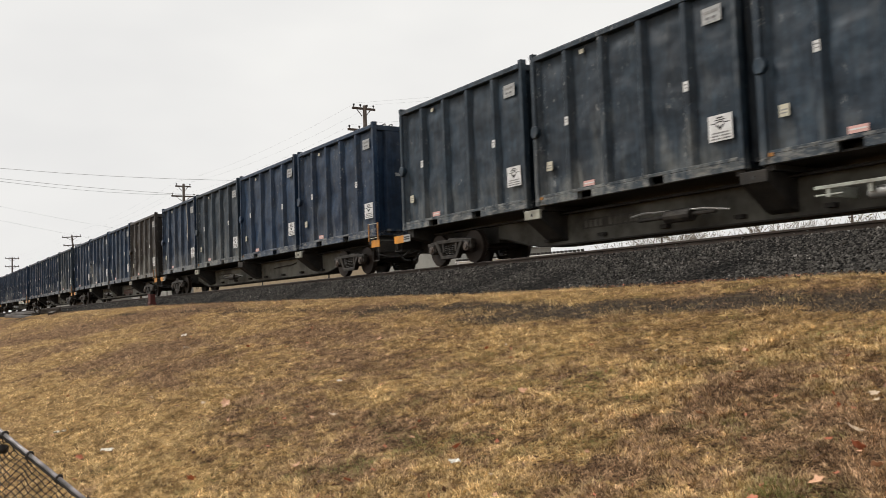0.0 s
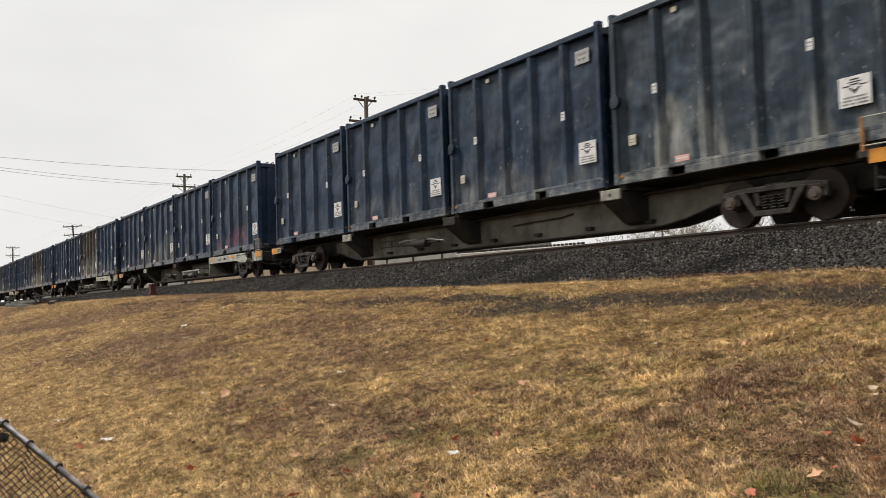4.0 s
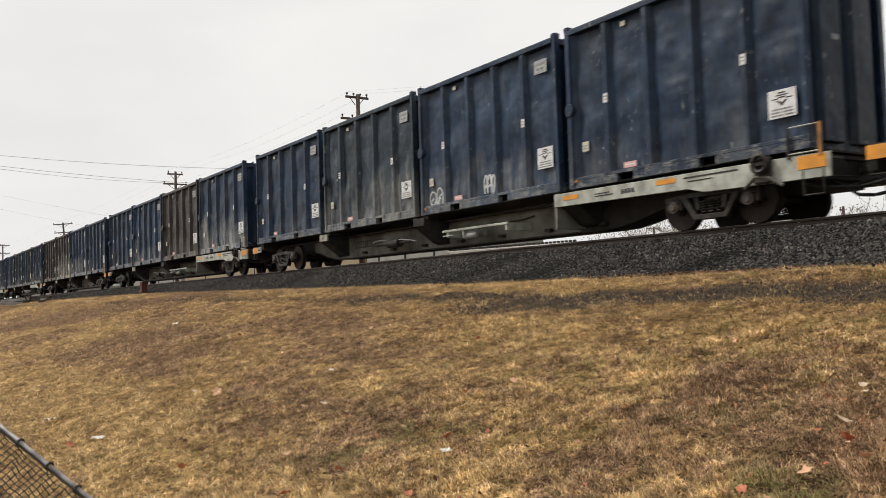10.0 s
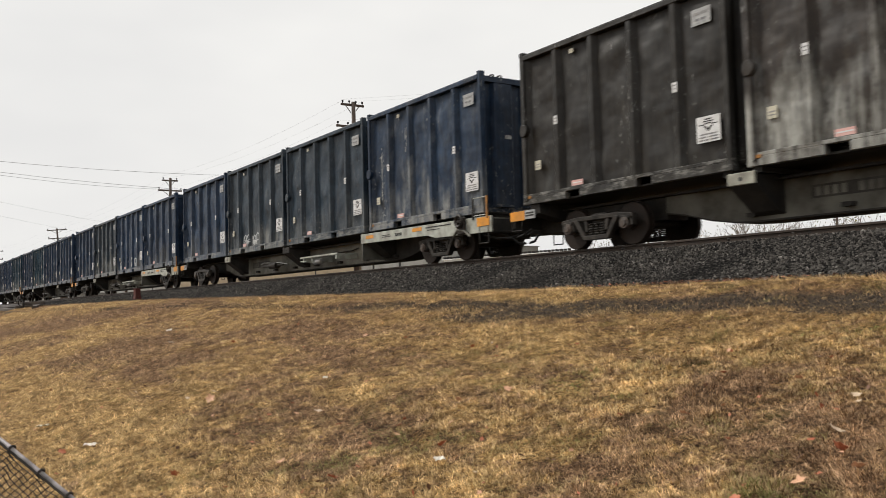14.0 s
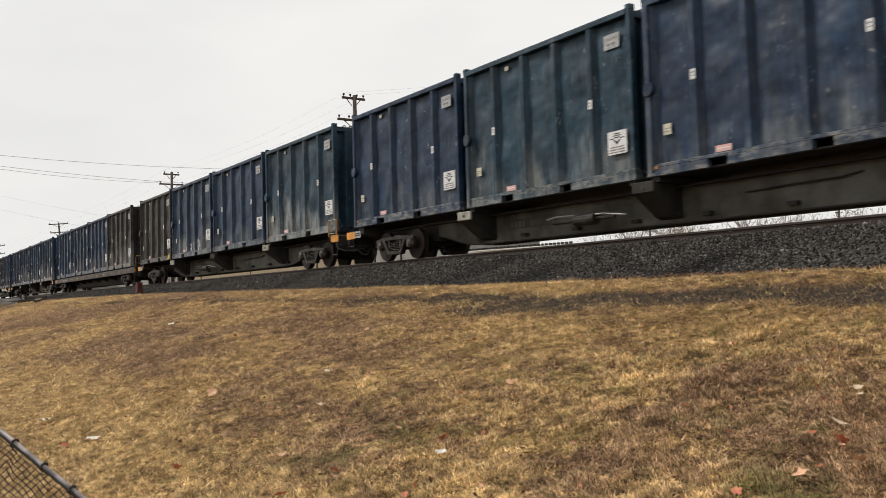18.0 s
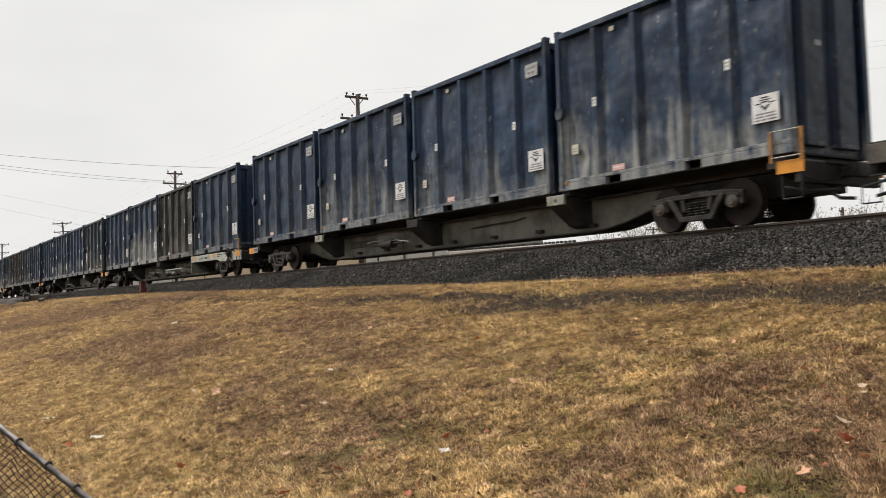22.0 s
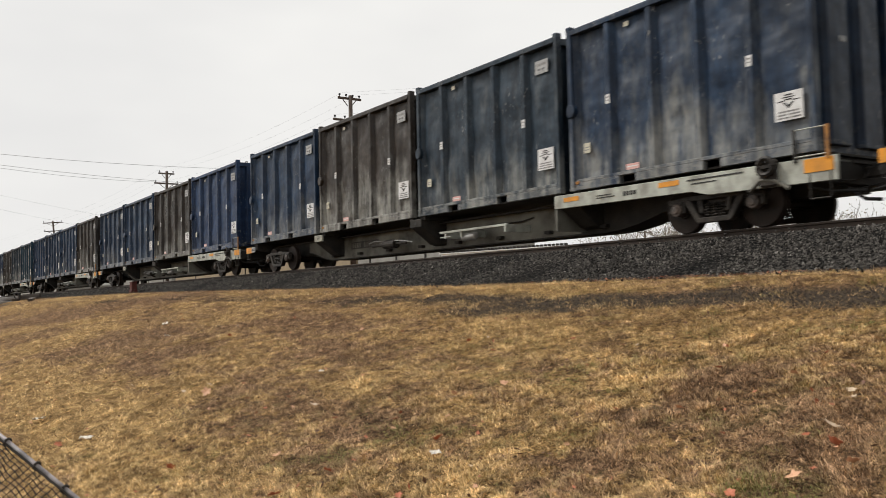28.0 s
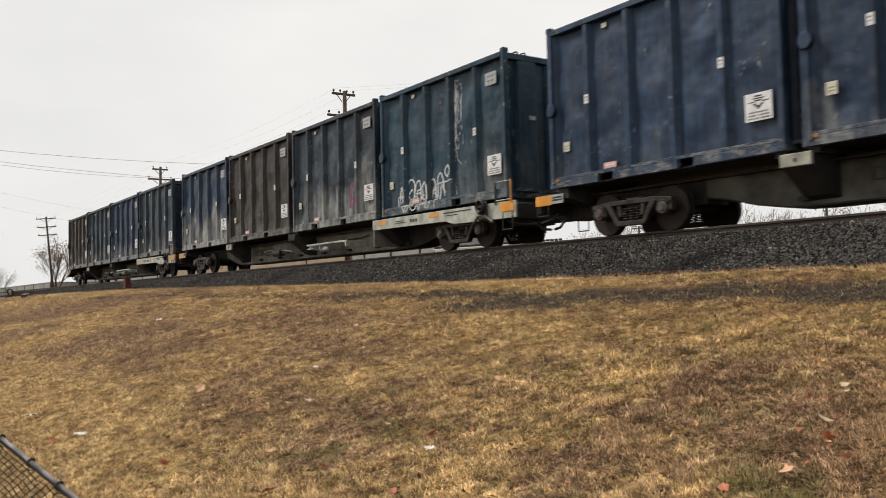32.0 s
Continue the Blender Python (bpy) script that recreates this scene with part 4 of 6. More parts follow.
    return root


def build_flat_car():
    """An older flat car with a full-length dark side sill and a deck."""
    root = new("container_flat_car")
    part("deck", made((u_x(-0.5), u_x(END + 0.5), -1.2, 1.2, 1.02, 1.09)), STEEL_DARK, root, "worn dark steel deck")
    for s in (-1, 1):
        y0, y1 = sorted((s * 1.19, s * 1.24))
        sill = part("side_sill", made((u_x(-0.52), u_x(END + 0.52), y0, y1, 0.74, 1.06), bevel=0.01), SILL_BLACK, root, "weathered dark side sill with orange reflectors")
        a, b = sorted((s * 1.24, s * 1.247))
        for i in range(12):
            u = 0.1 + i * 2.2
            part("reflector", made((u_x(u), u_x(u + 0.36), a, b, 0.88, 0.95)), YELLOW if i % 4 else ORANGE, sill, "grimy orange reflector strip")
        tagged(part("lettering", made(*[(u_x(3.2) + i * 0.17, u_x(3.2) + i * 0.17 + 0.12, a, b, 0.84, 0.97) for i in range(9) if i != 4]), PRINT, sill, "white lettering bars"), kind="stuff")
    bm = bmesh.new()
    prism(bm, [(u_x(0.3), 0.66), (u_x(3.6), 0.62), (u_x(4.8), 0.24), (u_x(END - 4.8), 0.24), (u_x(END - 3.6), 0.62), (u_x(END - 0.3), 0.66), (u_x(END - 0.3), 1.02), (u_x(0.3), 1.02)], "y", -0.4, 0.4)
    part("centre_girder", bevelled(bm, 0.01), STEEL_DARK, root)
    for i in range(9):
        u = 2.6 + i * (END - 5.2) / 8
        for s in (-1, 1):
            bm = bmesh.new()
            prism(bm, [(s * 0.4, 0.5), (s * 1.19, 0.78), (s * 1.19, 1.02), (s * 0.4, 1.02)], "x", u_x(u) - 0.06, u_x(u) + 0.06)
            part("cross_bearer", bm, STEEL_DARK, root)
    for j in range(4):
        for d in (0.2, LENGTH - 0.2):
            u = END / 2 + (j - 2) * (LENGTH + 0.15) + 0.075 + d
            part("pedestal", made((u_x(u) - 0.12, u_x(u) + 0.12, -1.15, 1.15, 1.09, DECK - 0.006)), STEEL_DARK, root)
    end_gear(root, -0.53, -1, False)
    end_gear(root, END + 0.53, 1, False)
    bm = bmesh.new()
    tube(bm, [(u_x(END + 0.35), -1.1, 1.06), (u_x(END + 0.35), -1.1, 1.45), (u_x(END + 0.48), -1.1, 1.75), (u_x(END + 0.48), -0.7, 1.75)], 0.035, 7)
    part("hand_rail", bm, YELLOW, root, "yellow bent hand rail")
    bm = bmesh.new()
    disc(bm, (u_x(END + 0.46), -0.75, 1.55), "x", 0.24, u_x(END + 0.46), u_x(END + 0.50), 18)
    part("hand_wheel", bm, STEEL_DARK, root, "dark brake hand wheel")
    for u in (2.3, END - 2.3):
        build_bogie(root, u)
    return root


CAR_MOULDS = {"P": build_spine_car(False), "G": build_spine_car(True), "F": build_flat_car()}
CAR_WORDS = {"P": "grimy grey spine flat car loaded with four containers", "G": "spine flat car with pale grey end sill carrying four containers", "F": "black flat car with orange reflectors carrying four containers"}
CARS = []
for letter in CAR_TYPE:
    used = any(c[0] == letter for c in CARS)
    ob = copy_thing(CAR_MOULDS[letter], Matrix()) if used else CAR_MOULDS[letter]
    tagged(ob, CAR_WORDS[letter], "railcar", "cars of the train")
    CARS.append((letter, ob))


# ---- poles and wires ----
def wire(name, a, b, sag, thick=0.007, mat=None, label="thin dark overhead wire between poles"):
    bm = bmesh.new()
    pts = []
    for i in range(13):
        f = i / 12
        p = Vector(a).lerp(Vector(b), f)
        pts.append(p - Vector((0, 0, sag * 4 * f * (1 - f))))
    tube(bm, pts, thick, 5)
    tagged(new(name, mesh_of(name, bm, mat or RUBBER)), label, "wire", "overhead wires")


def build_pole(x, y, top, arms, lean=0.0):
    """arms: (height below the top, half width, number of insulators)."""
    root = new("utility_pole")
    g = ground_z(x, y)
    bm = bmesh.new()
    tube(bm, [(0, 0, -0.5), (0, 0, (top - g) * 0.5), (0, 0, top - g)], [0.16, 0.135, 0.105], 12)
    part("post", bm, POLE_WOOD, root, smooth=True)
    for down, half, count in arms:
        z = top - g - down
        part("crossarm", made((-0.16, -0.06, -half, half, z - 0.06, z + 0.06), bevel=0.01), POLE_WOOD, root)
        for s in (-1, 1):
            bm = bmesh.new()
            tube(bm, [(-0.12, s * half * 0.62, z - 0.03), (-0.12, s * 0.10, z - 0.42)], 0.024, 5)
            part("brace", bm, POLE_WOOD, root)
        for i in range(count):
            y0 = -half + 0.1 + i * (2 * half - 0.2) / (count - 1)
            bm = bmesh.new()
            disc(bm, (-0.11, y0, 0), "z", 0.022, z + 0.06, z + 0.17, 8)
            disc(bm, (-0.11, y0, 0), "z", 0.055, z + 0.14, z + 0.23, 10)
            part("insulator", bm, RUBBER, root, "dark glass insulator")
    root.matrix_basis = pose(x, y, g, lean, 0, 0)
    return tagged(root, "weathered wooden utility pole with crossarms and insulators", "utility pole", "poles behind the track")


build_pole(-42.0, 22.1, 9.9, ((0.15, 0.70, 4), (1.35, 1.0, 4)))
build_pole(-73.3, 21.2, 9.84, ((0.20, 0.66, 2), (1.04, 1.0, 2)))
build_pole(-123.6, 21.85, 9.9, ((0.2, 1.2, 2), (1.3, 1.15, 2), (2.35, 1.15, 2)), 5.0)
build_pole(-169.0, 18.8, 9.9, ((0.2, 1.1, 4), (1.6, 1.1, 4)))
build_pole(6.0, 53.0, 9.9, ((0.15, 0.8, 4), (1.35, 1.1, 4)))
LINE = ((-169.0, 18.8), (-123.6, 20.9), (-73.3, 21.2), (-42.0, 22.1), (6.0, 53.0))
for (xa, ya), (xb, yb) in zip(LINE, LINE[1:]):
    for dy, z in ((-0.55, 10.0), (0.55, 10.0), (-0.8, 8.8)):
        wire("overhead_wire", (xa, ya + dy, z), (xb, yb + dy, z), 1.0 if xb > 0 else 0.5, 0.0028, WIRE_GREY)
build_pole(-100.0, -10.0, 15.8, ((0.2, 1.0, 4), (1.4, 1.0, 4)))
build_pole(-100.0, 24.0, 8.4, ((0.2, 0.6, 2),))
build_pole(-70.8, 75.0, 5.9, ((0.25, 1.1, 4),))
build_pole(-44.2, 70.0, 5.4, ((0.3, 0.35, 2),))
build_pole(-48.0, -8.0, 8.6, ((0.15, 1.0, 4), (1.5, 1.0, 4)))
wire("overhead_wire", (-73.3, 21.2, 8.89), (-48.0, -8.0, 7.72), 0.75, 0.010, WIRE_GREY)
for za, zb in ((7.60, 5.87), (7.54, 4.78)):
    wire("overhead_wire", (-48.0, -8.0, za), (-42.0, 22.1, zb), 0.86, 0.008, WIRE_GREY)
for (ya, za), (yb, zb) in (((-10.0, 15.6), (24.0, 8.2)), ((-10.0, 14.4), (24.0, 6.6))):
    wire("overhead_wire", (-100.0, ya, za), (-100.0, yb, zb), 0.6, 0.006, WIRE_GREY)


# ---- graffiti and paint runs on single containers ----
def panel_y(u, z, seed):
    """The outer face of a container's near side at u along it."""
    for r in RIBS:
        if r - 0.01 < u < r + RIB_W + 0.01:
            return -WIDE
    if z < 0.24:
        return -WIDE + 0.005
    i = sum(u > r for r in RIBS)
    edges = [0.14] + [v for r in RIBS for v in (r + 0.02, r + RIB_W - 0.01)] + [LENGTH - 0.14]
    u0, u1 = edges[2 * i] - 0.06, edges[2 * i + 1] + 0.06
    fx, fz = (u - u0) / (u1 - u0) * 10, (z - 0.2) / (HIGH - 0.33) * 22
    edge = max(0.0, min(1.0, min(fx, 10 - fx, fz, 22 - fz) / 3.0))
    s = seed * 3.7 + i
    return -WIDE + DEEP + 0.075 * edge * noise.noise((u * 1.5 + s, z * 1.5, s * 2.0)) - 0.015 * edge


def stroke(bm, pts, width, seed):
    """A painted line that follows the dents and ribs."""
    fine = []
    for (ua, za), (ub, zb) in zip(pts, pts[1:]):
        n = max(1, int(math.hypot(ub - ua, zb - za) / 0.05))
        fine += [(ua + (ub - ua) * i / n, za + (zb - za) * i / n) for i in range(n)]
    fine.append(pts[-1])
    rows = []
    for i, (u, z) in enumerate(fine):
        a, b = fine[max(0, i - 1)], fine[min(len(fine) - 1, i + 1)]
        d = math.hypot(b[0] - a[0], b[1] - a[1]) or 1.0
        nu, nz = -(b[1] - a[1]) / d * width / 2, (b[0] - a[0]) / d * width / 2
        y = panel_y(u, z, seed) - 0.006
        rows.append([bm.verts.new((u + s * nu - HALF, y, z + s * nz)) for s in (-1, 1)] + [bm.verts.new((u + s * nu - HALF, y + 0.004, z + s * nz)) for s in (-1, 1)])
    for a, b in zip(rows, rows[1:]):
        bm.faces.new((a[0], a[1], b[1], b[0]))
        bm.faces.new((a[2], b[2], b[3], a[3]))
        bm.faces.new((a[0], b[0], b[2], a[2]))
        bm.faces.new((a[1], a[3], b[3], b[1]))


def arch(u, z, w, h, n=9):
    return [(u, z)] + [(u + w / 2 - w / 2 * math.cos(math.pi * i / n), z + h * 0.55 + h * 0.45 * math.sin(math.pi * i / n)) for i in range(n + 1)] + [(u + w, z)]


def ring(u, z, w, h, n=12):
    return [(u + w / 2 + w / 2 * math.cos(2 * math.pi * i / n), z + h / 2 + h / 2 * math.sin(2 * math.pi * i / n)) for i in range(n + 1)]


def mould_seed(k, j):
    n = k * 4 + j
    return (n if n < 5 else (n * 7 + k) % 5) + 1


def scribble(k, j, u0, u1, z0, z1, mat, words, letters=5, width=0.045, seed=0):
    """Looping outlined shapes that no one can read, one painted piece."""
    rng = random.Random(seed + k * 10 + j)
    bm = bmesh.new()
    w = (u1 - u0) / letters
    for i in range(letters):
        u, h = u0 + i * w, (z1 - z0) * rng.uniform(0.75, 1.0)
        shape = rng.choice((arch, arch, ring))
        lines = [shape(u, z0, w * rng.uniform(0.7, 0.95), h)]
        lines.append([(u + w * 0.2, z0 + h * 0.35), (u + w * rng.uniform(0.5, 0.9), z0 + h * rng.uniform(0.3, 0.6))])
        if rng.random() < 0.6:
            lines.append([(u + w * rng.uniform(0, 0.3), z0 - 0.05), (u + w * rng.uniform(0.3, 0.6), z0 + h * 0.5), (u + w * rng.uniform(0.6, 1.1), z0 + h * rng.uniform(0.1, 0.9))])
        for line in lines:
            stroke(bm, [(a + rng.uniform(-0.015, 0.015), max(0.03, b)) for a, b in line], width, mould_seed(k, j))
    tagged(part("graffiti", bm, mat, CONTAINERS[k, j], words), kind="stuff")


def paint_run(k, j, u, z0, z1, wide=0.16, mat=None, seed=0):
    """White paint that ran down a side: a few long wavering threads, flecks beside them."""
    rng = random.Random(seed + 7 * k + j)
    bm = bmesh.new()
    for i in range(4):
        a, top = u + rng.gauss(0, wide * 0.35), z1 - abs(rng.gauss(0, 0.25))
        end = max(z0, top - (z1 - z0) * rng.uniform(0.35, 1.0))
        phase, z = rng.uniform(0, 6), top
        while z > end + 0.08:
            d = rng.uniform(0.10, 0.45)
            pts = [(a + 0.022 * math.sin(3.1 * q + phase) + 0.010 * math.sin(11 * q), max(0.05, q)) for q in [z - d * f / 6 for f in range(7)] if q > z0]
            if len(pts) > 2:
                stroke(bm, pts, rng.choice((0.007, 0.011, 0.016, 0.026)), mould_seed(k, j))
            z -= d + rng.choice((0.0, 0.0, 0.04, 0.12))
    for i in range(int(14 * (z1 - z0))):
        a, z = u + rng.gauss(0, wide * 0.6), rng.uniform(z0, z1)
        stroke(bm, [(a, z + 0.03), (a + rng.uniform(-0.012, 0.012), z), (a + rng.uniform(-0.012, 0.012), max(0.05, z - rng.uniform(0.01, 0.05)))], rng.choice((0.008, 0.012, 0.020)), mould_seed(k, j))
    tagged(part("paint_run", bm, mat or RUN_WHITE, CONTAINERS[k, j], "streaks of run white paint"), kind="stuff")


scribble(22, 3, 0.95, 3.3, 0.32, 0.98, SPRAY, "white outlined graffiti lettering shapes", 6, 0.05)
scribble(22, 3, 1.15, 2.9, 0.06, 0.52, SPRAY, "white outlined graffiti lettering shapes", 4, 0.04, 5)
bm = bmesh.new()
for line in (ring(3.3, 0.82, 0.36, 0.34), [(2.95, 0.70), (3.75, 0.72), (3.8, 0.30)], [(0.8, 0.2), (0.85, 0.52), (1.1, 0.52)]):
    stroke(bm, line, 0.045, mould_seed(22, 3))
tagged(part("graffiti", bm, SPRAY, CONTAINERS[22, 3], "white graffiti flourish"), kind="stuff")
scribble(4, 3, 0.5, 1.2, 0.35, 0.75, SPRAY_PINK, "faded pink graffiti", 2, 0.05)
scribble(4, 3, 1.9, 4.3, 0.35, 1.15, SPRAY_PINK, "faded pink graffiti", 6, 0.06)
scribble(7, 2, 0.35, 1.0, 0.25, 0.75, SPRAY, "white graffiti tag", 2, 0.05)
scribble(7, 2, 3.0, 3.65, 0.30, 0.85, SPRAY, "white graffiti tag", 4, 0.055, 3)
scribble(2, 2, 0.4, 1.1, 0.45, 0.75, SPRAY, "small white graffiti tag", 3, 0.035)
scribble(10, 1, 1.6, 3.4, 0.3, 0.8, SPRAY, "white graffiti tag", 5, 0.045)
scribble(11, 2, 0.35, 1.1, 0.3, 0.75, SPRAY, "white graffiti tag", 3, 0.05)
scribble(11, 2, 3.2, 4.7, 0.35, 0.85, SPRAY, "white graffiti tag", 4, 0.07)
scribble(13, 1, 2.2, 2.9, 0.25, 0.65, SPRAY, "white graffiti tag", 2, 0.06)
scribble(13, 1, 3.3, 4.2, 0.25, 0.75, SPRAY, "white graffiti tag", 3, 0.06)
for k, j, u, z0, z1 in ((6, 1, 3.3, 1.4, 3.3), (9, 2, 4.5, 0.4, 2.4), (9, 2, 5.5, 1.7, 3.1), (9, 3, 1.6, 2.3, 3.3),
                        (10, 3, 0.7, 0.4, 2.6), (10, 3, 2.2, 2.2, 3.2), (17, 2, 0.6, 0.6, 3.2), (17, 2, 0.9, 1.2, 2.9), (2, 3, 0.8, 0.4, 2.4), (13, 0, 1.6, 1.2, 2.8), (8, 3, 2.6, 0.4, 1.9)):
    paint_run(k, j, u, z0, z1)
bm = bmesh.new()
stroke(bm, [(4.78 + 0.16 * (3.4 - z) / 1.8 + 0.035 * math.sin(z * 3.1), z) for z in [3.45 - 0.1 * i for i in range(32)]], 0.055, mould_seed(1, 0))
part("paint_run", bm, worn("dried_spill", (0.40, 0.36, 0.28), (0.16, 0.15, 0.14), 0.7, 0.7, 0.0, 5.0), CONTAINERS[1, 0], "thin beige dried spill down the side")
paint_run(22, 3, 3.9, 1.0, 3.4, 0.16, SPRAY)
paint_run(22, 3, 3.95, 1.6, 3.3, 0.22, SPRAY, 4)
paint_run(20, 2, 1.9, 1.5, 3.4, 0.30)
paint_run(20, 2, 3.0, 2.2, 3.4, 0.20)
paint_run(13, 0, 0.9, 1.4, 3.2, 0.30)
scribble(22, 2, 4.2, 4.9, 0.5, 1.3, SPRAY_PINK, "pink spray mark", 1, 0.12)


# the one container with red marks and extra plates
odd = CONTAINERS[17, 3]
for o in [c for c in odd.children_recursive if c.name.split(".")[0] in ("placard", "emblem") or c.parent.name.split(".")[0] == "placard"]:
    bpy.data.objects.remove(o)
add_label(odd, "notice", 5.27, 5.83, 0.86, 1.16, WHITE, "white oblong notice with grey lines", DEEP - 0.07, ((0.08, 0.92, 0.72, 0.82), (0.08, 0.9, 0.52, 0.6), (0.08, 0.86, 0.34, 0.42), (0.08, 0.9, 0.14, 0.22)))
for u0, u1, z0, z1 in ((0.46, 0.86, 1.17, 1.52), (0.50, 0.78, 0.96, 1.14)):
    add_label(odd, "data_label", u0, u1, z0, z1, WHITE, "pale scuffed plate with print", DEEP - 0.06, ((0.15, 0.85, 0.55, 0.68), (0.15, 0.8, 0.25, 0.36)))
add_label(odd, "tag", 4.0, 4.36, 0.34, 0.43, ORANGE, "small orange tag", 0.04)
SPRAY_RED = worn("red_paint_mark", (0.20, 0.022, 0.018), (0.06, 0.02, 0.02), 0.6, 0.6, 0.0, 6.0)
bm = bmesh.new()
for line, w in (([(0.42, 1.66), (1.02, 1.78)], 0.07), ([(0.50, 1.55), (0.50, 1.72)], 0.06), ([(0.84, 1.54), (0.86, 1.74)], 0.06), ([(0.55, 0.06), (0.75, 0.12), (1.00, 0.30), (1.12, 0.36)], 0.06), ([(0.95, 0.12), (1.06, 0.10), (1.08, 0.34)], 0.05)):
    stroke(bm, line, w, mould_seed(17, 3))
tagged(part("paint_mark", bm, SPRAY_RED, odd, "rough red paint marks"), kind="stuff")


for key in ((13, 0), (9, 1)):
    bm = bmesh.new()
    prism(bm, [(LENGTH - 0.60 - HALF, 0.06), (LENGTH - 0.20 - HALF, 0.06), (LENGTH - 0.20 - HALF, 0.36)], "y", -WIDE - 0.008, -WIDE + 0.14)
    part("corner_mark", bm, worn("yellow_mark", (0.62, 0.50, 0.05), (0.3, 0.22, 0.05), 0.5, 0.5), CONTAINERS[key], "yellow triangular corner mark")

# faded red lettering shapes on one car's girder
rng = random.Random(5)
bm = bmesh.new()
for i in range(5):
    u = 13.6 + i * 0.5
    for line in (arch(u, 0.36, 0.36, 0.34), [(u + 0.05, 0.48), (u + 0.40, 0.52 + rng.uniform(-0.08, 0.08))]):
        for (ua, za), (ub, zb) in zip(line, line[1:]):
            d = math.hypot(ub - ua, zb - za) or 1.0
            du, dz = -(zb - za) / d * 0.055, (ub - ua) / d * 0.055
            prism(bm, [(u_x(ua) - du, za - dz), (u_x(ub) - du, zb - dz), (u_x(ub) + du, zb + dz), (u_x(ua) + du, za + dz)], "y", -0.3455, -0.3385)
tagged(part("graffiti", bm, worn("faded_red_spray", (0.14, 0.060, 0.050), (0.09, 0.075, 0.065), 0.9, 0.7, 0.0, 5.0), CARS[2][1], "faded red graffiti on the girder"), kind="stuff")


# ---- grass, leaves and litter on the bank ----
def blade_material():
    n = Nodes("dry_grass_blades")
    geo = n.add("ShaderNodeNewGeometry")
    rnd = geo.outputs["Random Per Island"]
    v = n.coords()
    mixv = grass_mix(n)
    straw = n.ramp(rnd, 0.0, 1.0, (0.40, 0.256, 0.112, 1), (1.0, 0.755, 0.395, 1))
    brown = n.ramp(rnd, 0.0, 1.0, (0.116, 0.071, 0.044, 1), (0.68, 0.452, 0.268, 1))
    c = n.mix(n.ramp(mixv, 0.475, 0.555), straw, brown)
    c = n.mix(1.0, c, n.ramp(n.noise(v, 13.0, 4, 0.62), 0.39, 0.61, (0.66, 0.66, 0.64, 1), (1.34, 1.34, 1.34, 1)), "MULTIPLY")
    c = clumps(n, c)
    sep = n.add("ShaderNodeSeparateXYZ", [("Vector", n.add("ShaderNodeTexCoord").outputs["Object"])])
    green = n.math("MULTIPLY", n.math("MULTIPLY", n.ramp(n.noise(v, 1.9, 4), 0.53, 0.66), n.ramp(rnd, 0.42, 0.60)), n.between(sep.outputs["X"], -13.0, -7.0))
    c = n.mix(green, c, (0.21, 0.225, 0.070))
    return n.done(c, 0.8, 0.0, 0.12)


BLADE = blade_material()


